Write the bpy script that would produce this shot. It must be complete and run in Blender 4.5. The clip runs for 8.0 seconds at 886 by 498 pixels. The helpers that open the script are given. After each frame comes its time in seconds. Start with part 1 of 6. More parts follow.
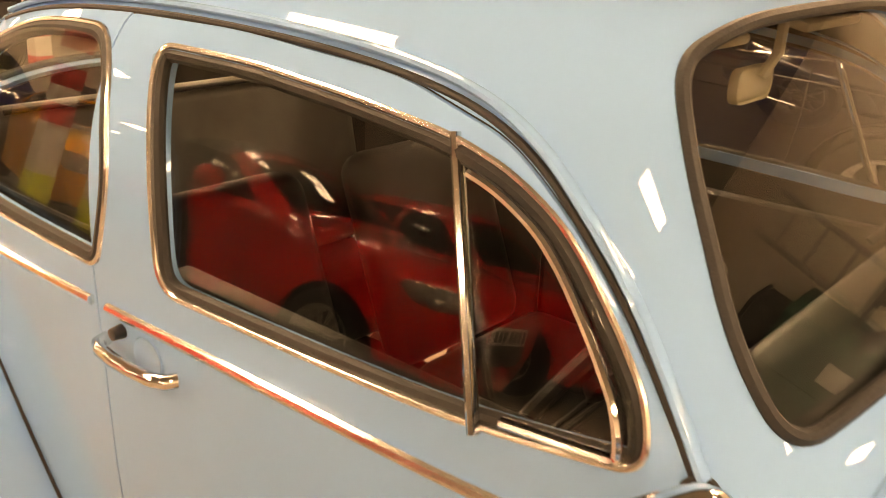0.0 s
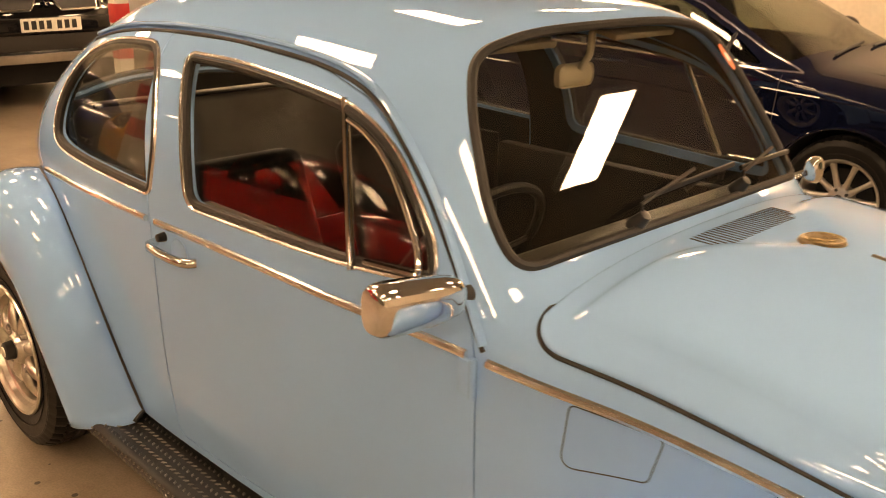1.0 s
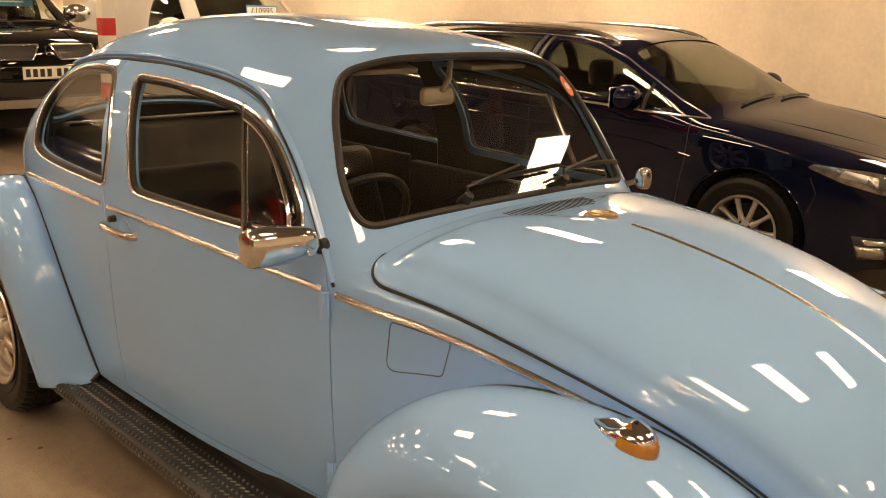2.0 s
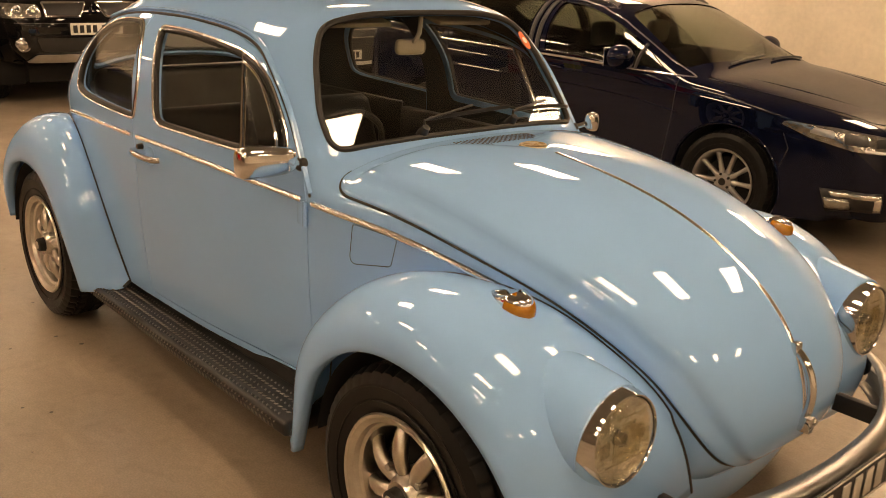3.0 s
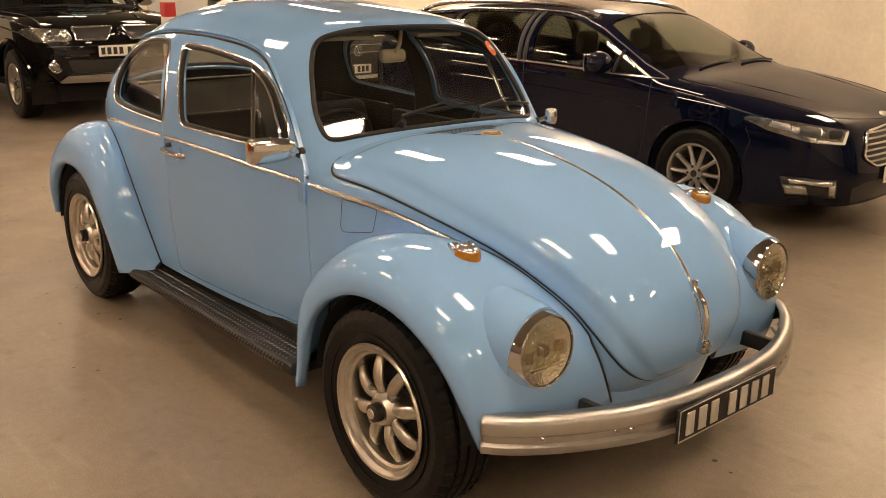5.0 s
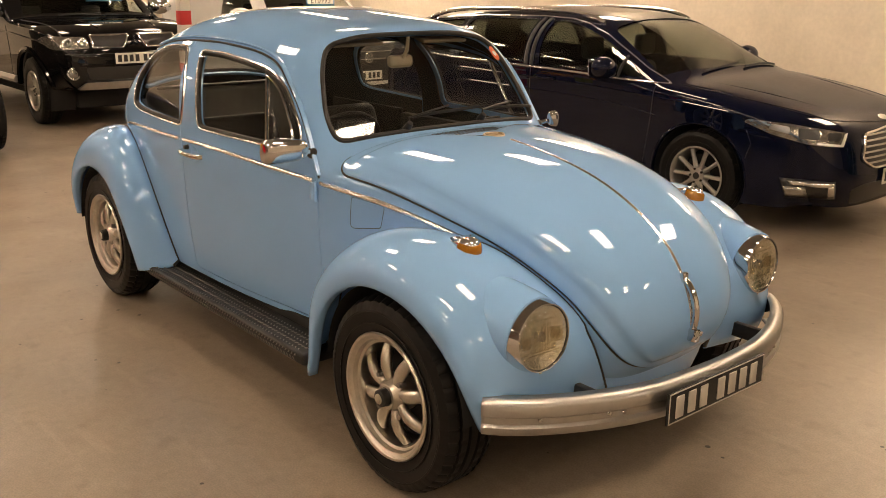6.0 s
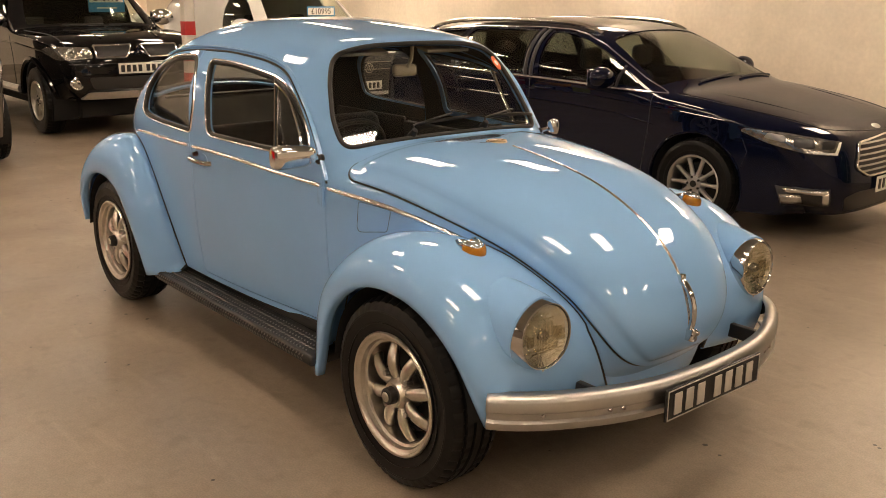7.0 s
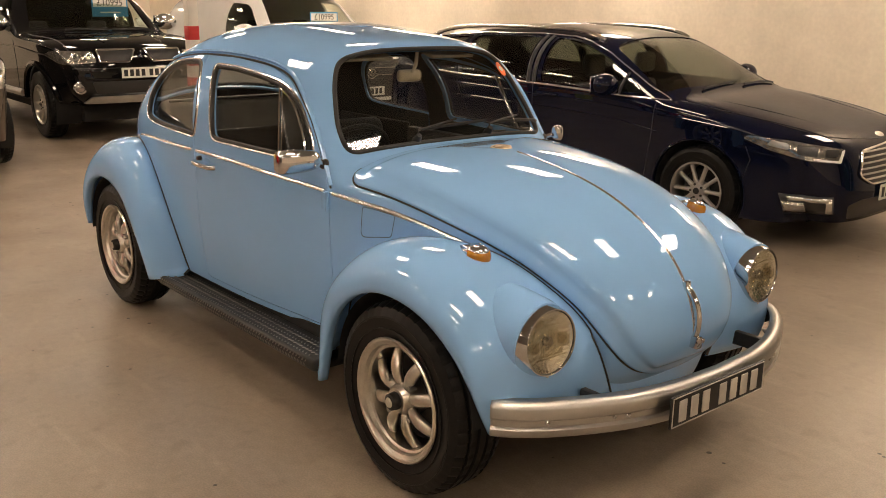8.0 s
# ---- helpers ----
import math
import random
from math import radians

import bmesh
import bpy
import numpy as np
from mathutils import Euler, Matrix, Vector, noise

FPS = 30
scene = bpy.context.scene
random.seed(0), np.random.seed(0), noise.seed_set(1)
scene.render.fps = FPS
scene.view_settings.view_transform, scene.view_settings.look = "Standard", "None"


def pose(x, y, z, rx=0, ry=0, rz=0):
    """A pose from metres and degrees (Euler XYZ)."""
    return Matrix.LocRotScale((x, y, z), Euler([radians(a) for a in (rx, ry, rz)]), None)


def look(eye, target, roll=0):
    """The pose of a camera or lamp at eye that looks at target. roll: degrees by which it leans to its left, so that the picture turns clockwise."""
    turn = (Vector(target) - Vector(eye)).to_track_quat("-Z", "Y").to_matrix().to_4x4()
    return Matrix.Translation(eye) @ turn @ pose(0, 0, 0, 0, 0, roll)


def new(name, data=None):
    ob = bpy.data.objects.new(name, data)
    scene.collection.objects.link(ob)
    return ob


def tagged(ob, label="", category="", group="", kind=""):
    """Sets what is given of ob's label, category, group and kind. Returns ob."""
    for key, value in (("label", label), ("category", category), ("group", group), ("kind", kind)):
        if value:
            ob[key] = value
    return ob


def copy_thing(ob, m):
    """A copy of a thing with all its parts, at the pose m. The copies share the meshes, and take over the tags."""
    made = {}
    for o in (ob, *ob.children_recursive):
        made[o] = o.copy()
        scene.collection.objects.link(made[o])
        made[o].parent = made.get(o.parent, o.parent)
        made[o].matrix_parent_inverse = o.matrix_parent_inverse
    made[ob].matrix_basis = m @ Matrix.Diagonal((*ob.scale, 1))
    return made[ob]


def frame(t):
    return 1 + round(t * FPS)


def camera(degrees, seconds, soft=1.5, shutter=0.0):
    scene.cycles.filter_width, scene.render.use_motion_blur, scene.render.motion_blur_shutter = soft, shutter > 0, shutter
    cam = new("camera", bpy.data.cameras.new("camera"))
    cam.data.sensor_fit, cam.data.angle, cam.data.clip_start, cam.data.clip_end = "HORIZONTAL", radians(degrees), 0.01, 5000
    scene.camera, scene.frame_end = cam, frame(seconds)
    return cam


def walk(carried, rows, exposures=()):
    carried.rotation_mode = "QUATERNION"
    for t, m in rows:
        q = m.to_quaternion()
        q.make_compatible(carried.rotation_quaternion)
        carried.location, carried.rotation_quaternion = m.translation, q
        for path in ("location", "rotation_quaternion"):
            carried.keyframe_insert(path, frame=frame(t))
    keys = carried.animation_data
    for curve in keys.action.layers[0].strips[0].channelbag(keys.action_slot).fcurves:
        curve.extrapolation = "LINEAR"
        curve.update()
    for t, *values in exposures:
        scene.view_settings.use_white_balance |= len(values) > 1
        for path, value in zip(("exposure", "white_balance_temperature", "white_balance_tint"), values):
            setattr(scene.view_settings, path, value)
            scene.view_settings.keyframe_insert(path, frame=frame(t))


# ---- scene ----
cam = camera(51.7, 8.0, soft=0.9, shutter=0.25)
PATH = [
    (0, (0.797, -1.262, 1.45), (-0.177, -0.121, 0.895), 2.06),
    (0.5, (1.078, -1.437, 1.508), (0.094, -0.332, 0.9), 1.67),
    (1, (1.489, -1.565, 1.512), (0.409, -0.505, 0.993), 0.82),
    (1.5, (1.801, -1.659, 1.477), (0.728, -0.551, 1.052), 1.12),
    (2.8, (2.545, -1.876, 1.504), (1.103, -0.609, 0.943), 2.2),
    (3, (2.628, -1.915, 1.503), (1.206, -0.644, 0.903), 2.1),
    (3.5, (2.831, -1.966, 1.516), (1.401, -0.698, 0.927), 2.3),
    (4, (2.982, -2.004, 1.519), (1.505, -0.778, 0.957), 2.2),
    (4.5, (3.069, -2.098, 1.518), (1.614, -0.854, 0.942), 0.5),
    (5, (3.16, -2.174, 1.533), (1.7, -0.933, 0.96), 0.5),
    (6.5, (3.335, -2.293, 1.54), (1.85, -1.073, 0.987), 0.2),
    (7, (3.352, -2.334, 1.539), (1.871, -1.102, 1.002), 0.3),
    (7.5, (3.352, -2.343, 1.538), (1.866, -1.113, 1.01), 0.4),
    (8, (3.34, -2.339, 1.535), (1.855, -1.106, 1.011), 0.6),
]
walk(cam, [(t, look(eye, target, roll)) for t, eye, target, roll in PATH], [(0, 1.04, 10500, 24), (0.5, 0.70, 10100, 24), (1, 0.46, 9800, 24), (1.5, 0.14, 9000, 21), (3, 0.03, 8500, 20), (4.5, 0.03, 7600, 18), (6.5, -0.02, 6900, 16), (8, -0.05, 6550, 15)])
# The camera goes from the driver's door back past the front wing of the car.

# ---- world and light ----
world = bpy.data.worlds.new("world")
scene.world = world
world.use_nodes = True
world.node_tree.nodes["Background"].inputs[0].default_value = (0.9, 0.8, 0.65, 1)
world.node_tree.nodes["Background"].inputs[1].default_value = 0.05
CEILING = 2.9


# ---- materials ----
def material(name, colour, rough=0.5, metal=0.0, coat=0.0, spots=0.0, scale=6.0, bump=0.0, bump_scale=40.0, fine=0.0, gloss=0.5):
    """A surface with variation at two scales: broad stains and fine grain, and a fine relief."""
    m = bpy.data.materials.new(name)
    m.use_nodes = True
    nt = m.node_tree
    b = nt.nodes["Principled BSDF"]
    b.inputs["Base Color"].default_value = (*colour, 1)
    b.inputs["Roughness"].default_value = rough
    b.inputs["Metallic"].default_value = metal
    b.inputs["Coat Weight"].default_value = coat
    b.inputs["Coat Roughness"].default_value = 0.008
    b.inputs["Specular IOR Level"].default_value = gloss
    tc = nt.nodes.new("ShaderNodeTexCoord")
    if spots or fine:
        n1 = nt.nodes.new("ShaderNodeTexNoise")
        n1.inputs["Scale"].default_value = scale
        n1.inputs["Detail"].default_value = 6
        n1.inputs["Roughness"].default_value = 0.65
        n2 = nt.nodes.new("ShaderNodeTexNoise")
        n2.inputs["Scale"].default_value = scale * 30
        n2.inputs["Detail"].default_value = 3
        for n in (n1, n2):
            nt.links.new(tc.outputs["Object"], n.inputs["Vector"])
        r1 = nt.nodes.new("ShaderNodeMapRange")
        r1.inputs[1].default_value, r1.inputs[2].default_value = 0.3, 0.7
        r1.inputs[3].default_value, r1.inputs[4].default_value = 1 - spots, 1 + spots
        r2 = nt.nodes.new("ShaderNodeMapRange")
        r2.inputs[1].default_value, r2.inputs[2].default_value = 0.3, 0.7
        r2.inputs[3].default_value, r2.inputs[4].default_value = 1 - fine, 1 + fine
        nt.links.new(n1.outputs["Fac"], r1.inputs[0])
        nt.links.new(n2.outputs["Fac"], r2.inputs[0])
        mul = nt.nodes.new("ShaderNodeMath")
        mul.operation = "MULTIPLY"
        nt.links.new(r1.outputs[0], mul.inputs[0])
        nt.links.new(r2.outputs[0], mul.inputs[1])
        mix = nt.nodes.new("ShaderNodeVectorMath")
        mix.operation = "SCALE"
        mix.inputs[0].default_value = colour
        nt.links.new(mul.outputs[0], mix.inputs["Scale"])
        nt.links.new(mix.outputs[0], b.inputs["Base Color"])
        rr = nt.nodes.new("ShaderNodeMapRange")
        rr.inputs[3].default_value, rr.inputs[4].default_value = max(0.02, rough * (1 - spots)), min(1, rough * (1 + spots))
        nt.links.new(n1.outputs["Fac"], rr.inputs[0])
        nt.links.new(rr.outputs[0], b.inputs["Roughness"])
    if bump:
        n3 = nt.nodes.new("ShaderNodeTexNoise")
        n3.inputs["Scale"].default_value = bump_scale
        n3.inputs["Detail"].default_value = 4
        nt.links.new(tc.outputs["Object"], n3.inputs["Vector"])
        bp = nt.nodes.new("ShaderNodeBump")
        bp.inputs["Strength"].default_value = bump
        bp.inputs["Distance"].default_value = 0.004
        nt.links.new(n3.outputs["Fac"], bp.inputs["Height"])
        nt.links.new(bp.outputs[0], b.inputs["Normal"])
    return m


def glass(name, tint, rough=0.0):
    """Thin window glass: a clear tinted sheet with a real gloss."""
    m = bpy.data.materials.new(name)
    m.use_nodes = True
    nt = m.node_tree
    nt.nodes.remove(nt.nodes["Principled BSDF"])
    t = nt.nodes.new("ShaderNodeBsdfTransparent")
    t.inputs[0].default_value = (*tint, 1)
    g = nt.nodes.new("ShaderNodeBsdfGlossy")
    g.inputs["Roughness"].default_value = rough
    f = nt.nodes.new("ShaderNodeLayerWeight")
    p5 = nt.nodes.new("ShaderNodeMath")
    p5.operation = "POWER"
    p5.inputs[1].default_value = 5.0
    ad = nt.nodes.new("ShaderNodeMath")
    ad.operation = "MULTIPLY_ADD"
    ad.inputs[1].default_value, ad.inputs[2].default_value = 0.75, 0.055
    mix = nt.nodes.new("ShaderNodeMixShader")
    nt.links.new(f.outputs["Facing"], p5.inputs[0])
    nt.links.new(p5.outputs[0], ad.inputs[0])
    nt.links.new(ad.outputs[0], mix.inputs[0])
    nt.links.new(t.outputs[0], mix.inputs[1])
    nt.links.new(g.outputs[0], mix.inputs[2])
    nt.links.new(mix.outputs[0], nt.nodes["Material Output"].inputs[0])
    return m


def glowing(name, colour, strength):
    m = bpy.data.materials.new(name)
    m.use_nodes = True
    b = m.node_tree.nodes["Principled BSDF"]
    b.inputs["Base Color"].default_value = (0.8, 0.8, 0.8, 1)
    b.inputs["Emission Color"].default_value = (*colour, 1)
    b.inputs["Emission Strength"].default_value = strength
    return m


PAINT_BLUE = material("pale_blue_paint", (0.235, 0.455, 0.79), 0.45, 0, 1.0, 0.02, 3.0, gloss=0.0)
TRIM_METAL = material("polished_trim", (0.86, 0.85, 0.83), 0.2, 1.0, 0, 0.08, 25)
CHROME = material("chrome", (0.7, 0.71, 0.72), 0.09, 1.0, 0, 0.05, 20)
CHROME_WORN = material("dull_silver_metal", (0.46, 0.45, 0.43), 0.38, 1.0, 0, 0.1, 9, 0.04, 60)
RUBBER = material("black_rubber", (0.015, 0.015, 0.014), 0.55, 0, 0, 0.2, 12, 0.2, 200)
TYRE = material("tyre_rubber", (0.006, 0.006, 0.006), 0.42, 0, 0, 0.3, 14, 0.1, 150, 0.1, gloss=0.22)
ALLOY = material("polished_alloy", (0.60, 0.565, 0.505), 0.31, 1.0, 0, 0.15, 14, 0.1, 120, 0.05)
ALLOY_GREY = material("grey_alloy", (0.45, 0.44, 0.42), 0.32, 0.85, 0.4, 0.06, 10)
BLACK = material("black_plastic", (0.012, 0.012, 0.012), 0.42, 0, 0, 0.15, 20, 0.1, 300)
VOID = material("underbody_black", (0.01, 0.01, 0.01), 0.9)
LINING = material("black_lining", (0.012, 0.016, 0.016), 0.85, 0, 0, 0.2, 10, 0.2, 120)
GREY_VINYL = material("grey_vinyl", (0.13, 0.125, 0.115), 0.38, 0, 0, 0.25, 7, 0.5, 25)
VINYL = material("black_vinyl", (0.012, 0.012, 0.012), 0.45, 0, 0, 0.2, 10, 0.12, 60, gloss=0.3)
GREY_CLOTH = material("grey_cloth", (0.12, 0.12, 0.12), 0.9, 0, 0, 0.2, 15, 0.3, 300, 0.1)
CREAM = material("cream_plastic", (0.42, 0.37, 0.28), 0.5, 0, 0, 0.05, 20)
AMBER = material("amber_lens", (0.36, 0.14, 0.012), 0.12, 0, 0.8, 0.15, 45, 0.2, 90)
RED_LENS = material("red_lens", (0.6, 0.01, 0.01), 0.12, 0, 0.8, 0.06, 30)
PAINT_NAVY = material("navy_metallic_paint", (0.003, 0.005, 0.018), 0.4, 0.0, 0.7, 0.1, 4, gloss=0.0)
PAINT_BLACK = material("black_paint", (0.006, 0.006, 0.007), 0.3, 0, 0.9, 0.1, 4, gloss=0.0)
PAINT_WHITE = material("white_paint", (0.75, 0.75, 0.73), 0.35, 0, 1.0, 0.03, 4, gloss=0.05)
PAINT_RED = material("red_paint", (0.6, 0.015, 0.018), 0.3, 0, 1.0, 0.05, 4, gloss=0.05)
PAINT_YELLOW = material("yellow_paint", (0.8, 0.34, 0.01), 0.3, 0, 1.0, 0.05, 4, gloss=0.05)
PAINT_INDIGO = material("indigo_paint", (0.02, 0.03, 0.12), 0.3, 0, 1.0, 0.05, 4, gloss=0.05)
GLASS = glass("clear_glass", (0.93, 0.94, 0.93))
GLASS_SCREEN = glass("screen_glass", (0.8, 0.83, 0.78))
GLASS_DARK = glass("tinted_glass", (0.6, 0.63, 0.6))
PLATE_WHITE = material("white_plate", (0.75, 0.74, 0.68), 0.4, 0, 0.5, 0.06, 20)
INK = material("black_ink", (0.012, 0.012, 0.012), 0.5)
SILVER_INK = material("silver_ink", (0.62, 0.6, 0.56), 0.4, 0.3, 0, 0.05, 40)
TREAD = material("polished_tread", (0.2, 0.19, 0.17), 0.3, 0.8, 0, 0.15, 30)
ORANGE = material("orange_sticker", (0.8, 0.16, 0.05), 0.5, 0, 0, 0.1, 60)
SIGN_BLUE = material("blue_card", (0.03, 0.25, 0.55), 0.5, 0, 0, 0.05, 20)
PAPER = material("white_paper", (0.8, 0.79, 0.75), 0.7, 0, 0, 0.04, 30)
LIGHT_PANEL = glowing("light_diffuser", (1.0, 0.81, 0.595), 32.5)
BRASS = material("worn_gold_metal", (0.42, 0.33, 0.2), 0.35, 1.0, 0, 0.15, 40, 0.2, 200)


# ---- shaping helpers ----
def mesh_of(name, verts, faces, mat, smooth=True):
    me = bpy.data.meshes.new(name)
    me.from_pydata([tuple(v) for v in verts], [], faces)
    me.materials.append(mat)
    if smooth:
        me.polygons.foreach_set("use_smooth", [True] * len(me.polygons))
    me.update()
    return me


def part(name, bm, mat, parent=None, label="", smooth=True, sharp=35):
    """Links a bmesh or a mesh as one object, under a thing or under a part."""
    if isinstance(bm, bmesh.types.BMesh):
        bmesh.ops.recalc_face_normals(bm, faces=bm.faces)
        for f in bm.faces:
            f.smooth = smooth
        lim = radians(sharp)
        for e in bm.edges:
            e.smooth = not (len(e.link_faces) == 2 and e.calc_face_angle(0) > lim)
        me = bpy.data.meshes.new(name)
        bm.to_mesh(me)
        bm.free()
        me.materials.append(mat)
    else:
        me = bm
    ob = new(name, me)
    if parent:
        ob.parent = parent
    if label:
        ob["label"] = label
    return ob


def holder(name, m, label, category, group="", kind=""):
    e = new(name)
    e.empty_display_size = 0.2
    e.matrix_basis = m
    return tagged(e, label, category, group, kind)


def box(bm, x0, x1, y0, y1, z0, z1, bevel=0.0, seg=2, m=None):
    r = bmesh.ops.create_cube(bm, size=1)
    vs = r["verts"]
    for v in vs:
        v.co = Vector(((x0 + x1) / 2 + v.co.x * (x1 - x0), (y0 + y1) / 2 + v.co.y * (y1 - y0), (z0 + z1) / 2 + v.co.z * (z1 - z0)))
    if bevel:
        es = {e for v in vs for e in v.link_edges}
        r = bmesh.ops.bevel(bm, geom=list(es), offset=bevel, segments=seg, affect="EDGES", profile=0.5)
        vs = list({v for f in r["faces"] for v in f.verts} | {v for v in vs if v.is_valid})
    if m is not None:
        bmesh.ops.transform(bm, matrix=m, verts=[v for v in vs if v.is_valid])
    return bm


def boxed(*a, **k):
    return box(bmesh.new(), *a, **k)


def lathe(profile, seg=48, axis="y", bm=None, m=None):
    """Turns a profile of (radius, along) round an axis; y is the wheel's axle."""
    bm = bm or bmesh.new()
    rings = []
    for r, a in profile:
        ring = []
        for i in range(seg):
            t = 2 * math.pi * i / seg
            c, s = r * math.cos(t), r * math.sin(t)
            co = Vector((c, a, s)) if axis == "y" else Vector((a, c, s)) if axis == "x" else Vector((c, s, a))
            ring.append(bm.verts.new(m @ co if m is not None else co))
        rings.append(ring)
    for p, q in zip(rings, rings[1:]):
        for i in range(seg):
            j = (i + 1) % seg
            bm.faces.new((p[i], p[j], q[j], q[i]))
    bmesh.ops.remove_doubles(bm, verts=[v for ring in rings for v in ring if v.is_valid], dist=1e-6)
    return bm


def sweep(points, radius, closed=False, seg=8, bm=None, flat=1.0, up=None):
    """A tube along a line of points; flat < 1 makes it a low strip lying along the direction up."""
    bm = bm or bmesh.new()
    pts = [Vector(p) for p in points]
    n = len(pts)
    rings = []
    last = None
    for i, p in enumerate(pts):
        a = pts[(i - 1) % n] if closed or i else pts[i]
        b = pts[(i + 1) % n] if closed or i < n - 1 else pts[i]
        t = (b - a).normalized()
        u = Vector(up[i]) if up is not None else (last or Vector((0, 0, 1) if abs(t.z) < 0.9 else (1, 0, 0)))
        side = t.cross(u).normalized()
        u = side.cross(t).normalized()
        last = u
        rings.append([bm.verts.new(p + side * radius * math.cos(k) + u * radius * flat * math.sin(k)) for k in (2 * math.pi * j / seg for j in range(seg))])
    for i in range(n if closed else n - 1):
        p, q = rings[i], rings[(i + 1) % n]
        for j in range(seg):
            k = (j + 1) % seg
            bm.faces.new((p[j], p[k], q[k], q[j]))
    if not closed:
        bm.faces.new(rings[0][::-1])
        bm.faces.new(rings[-1])
    return bm


def rounded(points, radius, seg=8):
    """A closed outline whose corners are rounded; radius is one number or one a corner."""
    out = []
    n = len(points)
    for i in range(n):
        p = np.array(points[i], float)
        a, b = np.array(points[i - 1], float), np.array(points[(i + 1) % n], float)
        r = radius[i] if hasattr(radius, "__len__") else radius
        r = min(r, 0.49 * np.linalg.norm(a - p), 0.49 * np.linalg.norm(b - p))
        p0, p1 = p + (a - p) / np.linalg.norm(a - p) * r, p + (b - p) / np.linalg.norm(b - p) * r
        for k in range(seg + 1):
            t = k / seg
            out.append((1 - t) ** 2 * p0 + 2 * t * (1 - t) * p + t * t * p1)
    return np.array(out)


def cubic(knots, values):
    """A natural cubic spline through rows of values."""
    k, v = np.array(knots, float), np.array(values, float)
    n = len(k)
    h = np.diff(k)
    A = np.zeros((n, n))
    r = np.zeros_like(v)
    A[0, 0] = A[-1, -1] = 1
    for i in range(1, n - 1):
        A[i, i - 1], A[i, i], A[i, i + 1] = h[i - 1], 2 * (h[i - 1] + h[i]), h[i]
        r[i] = 6 * ((v[i + 1] - v[i]) / h[i] - (v[i] - v[i - 1]) / h[i - 1])
    M = np.linalg.solve(A, r)

    def f(x):
        x = np.atleast_1d(x)
        i = np.clip(np.searchsorted(k, x) - 1, 0, n - 2)
        d = (x - k[i])[:, None]
        hh = h[i][:, None]
        e = hh - d
        return M[i] * e ** 3 / (6 * hh) + M[i + 1] * d ** 3 / (6 * hh) + (v[i] / hh - M[i] * hh / 6) * e + (v[i + 1] / hh - M[i + 1] * hh / 6) * d
    return f


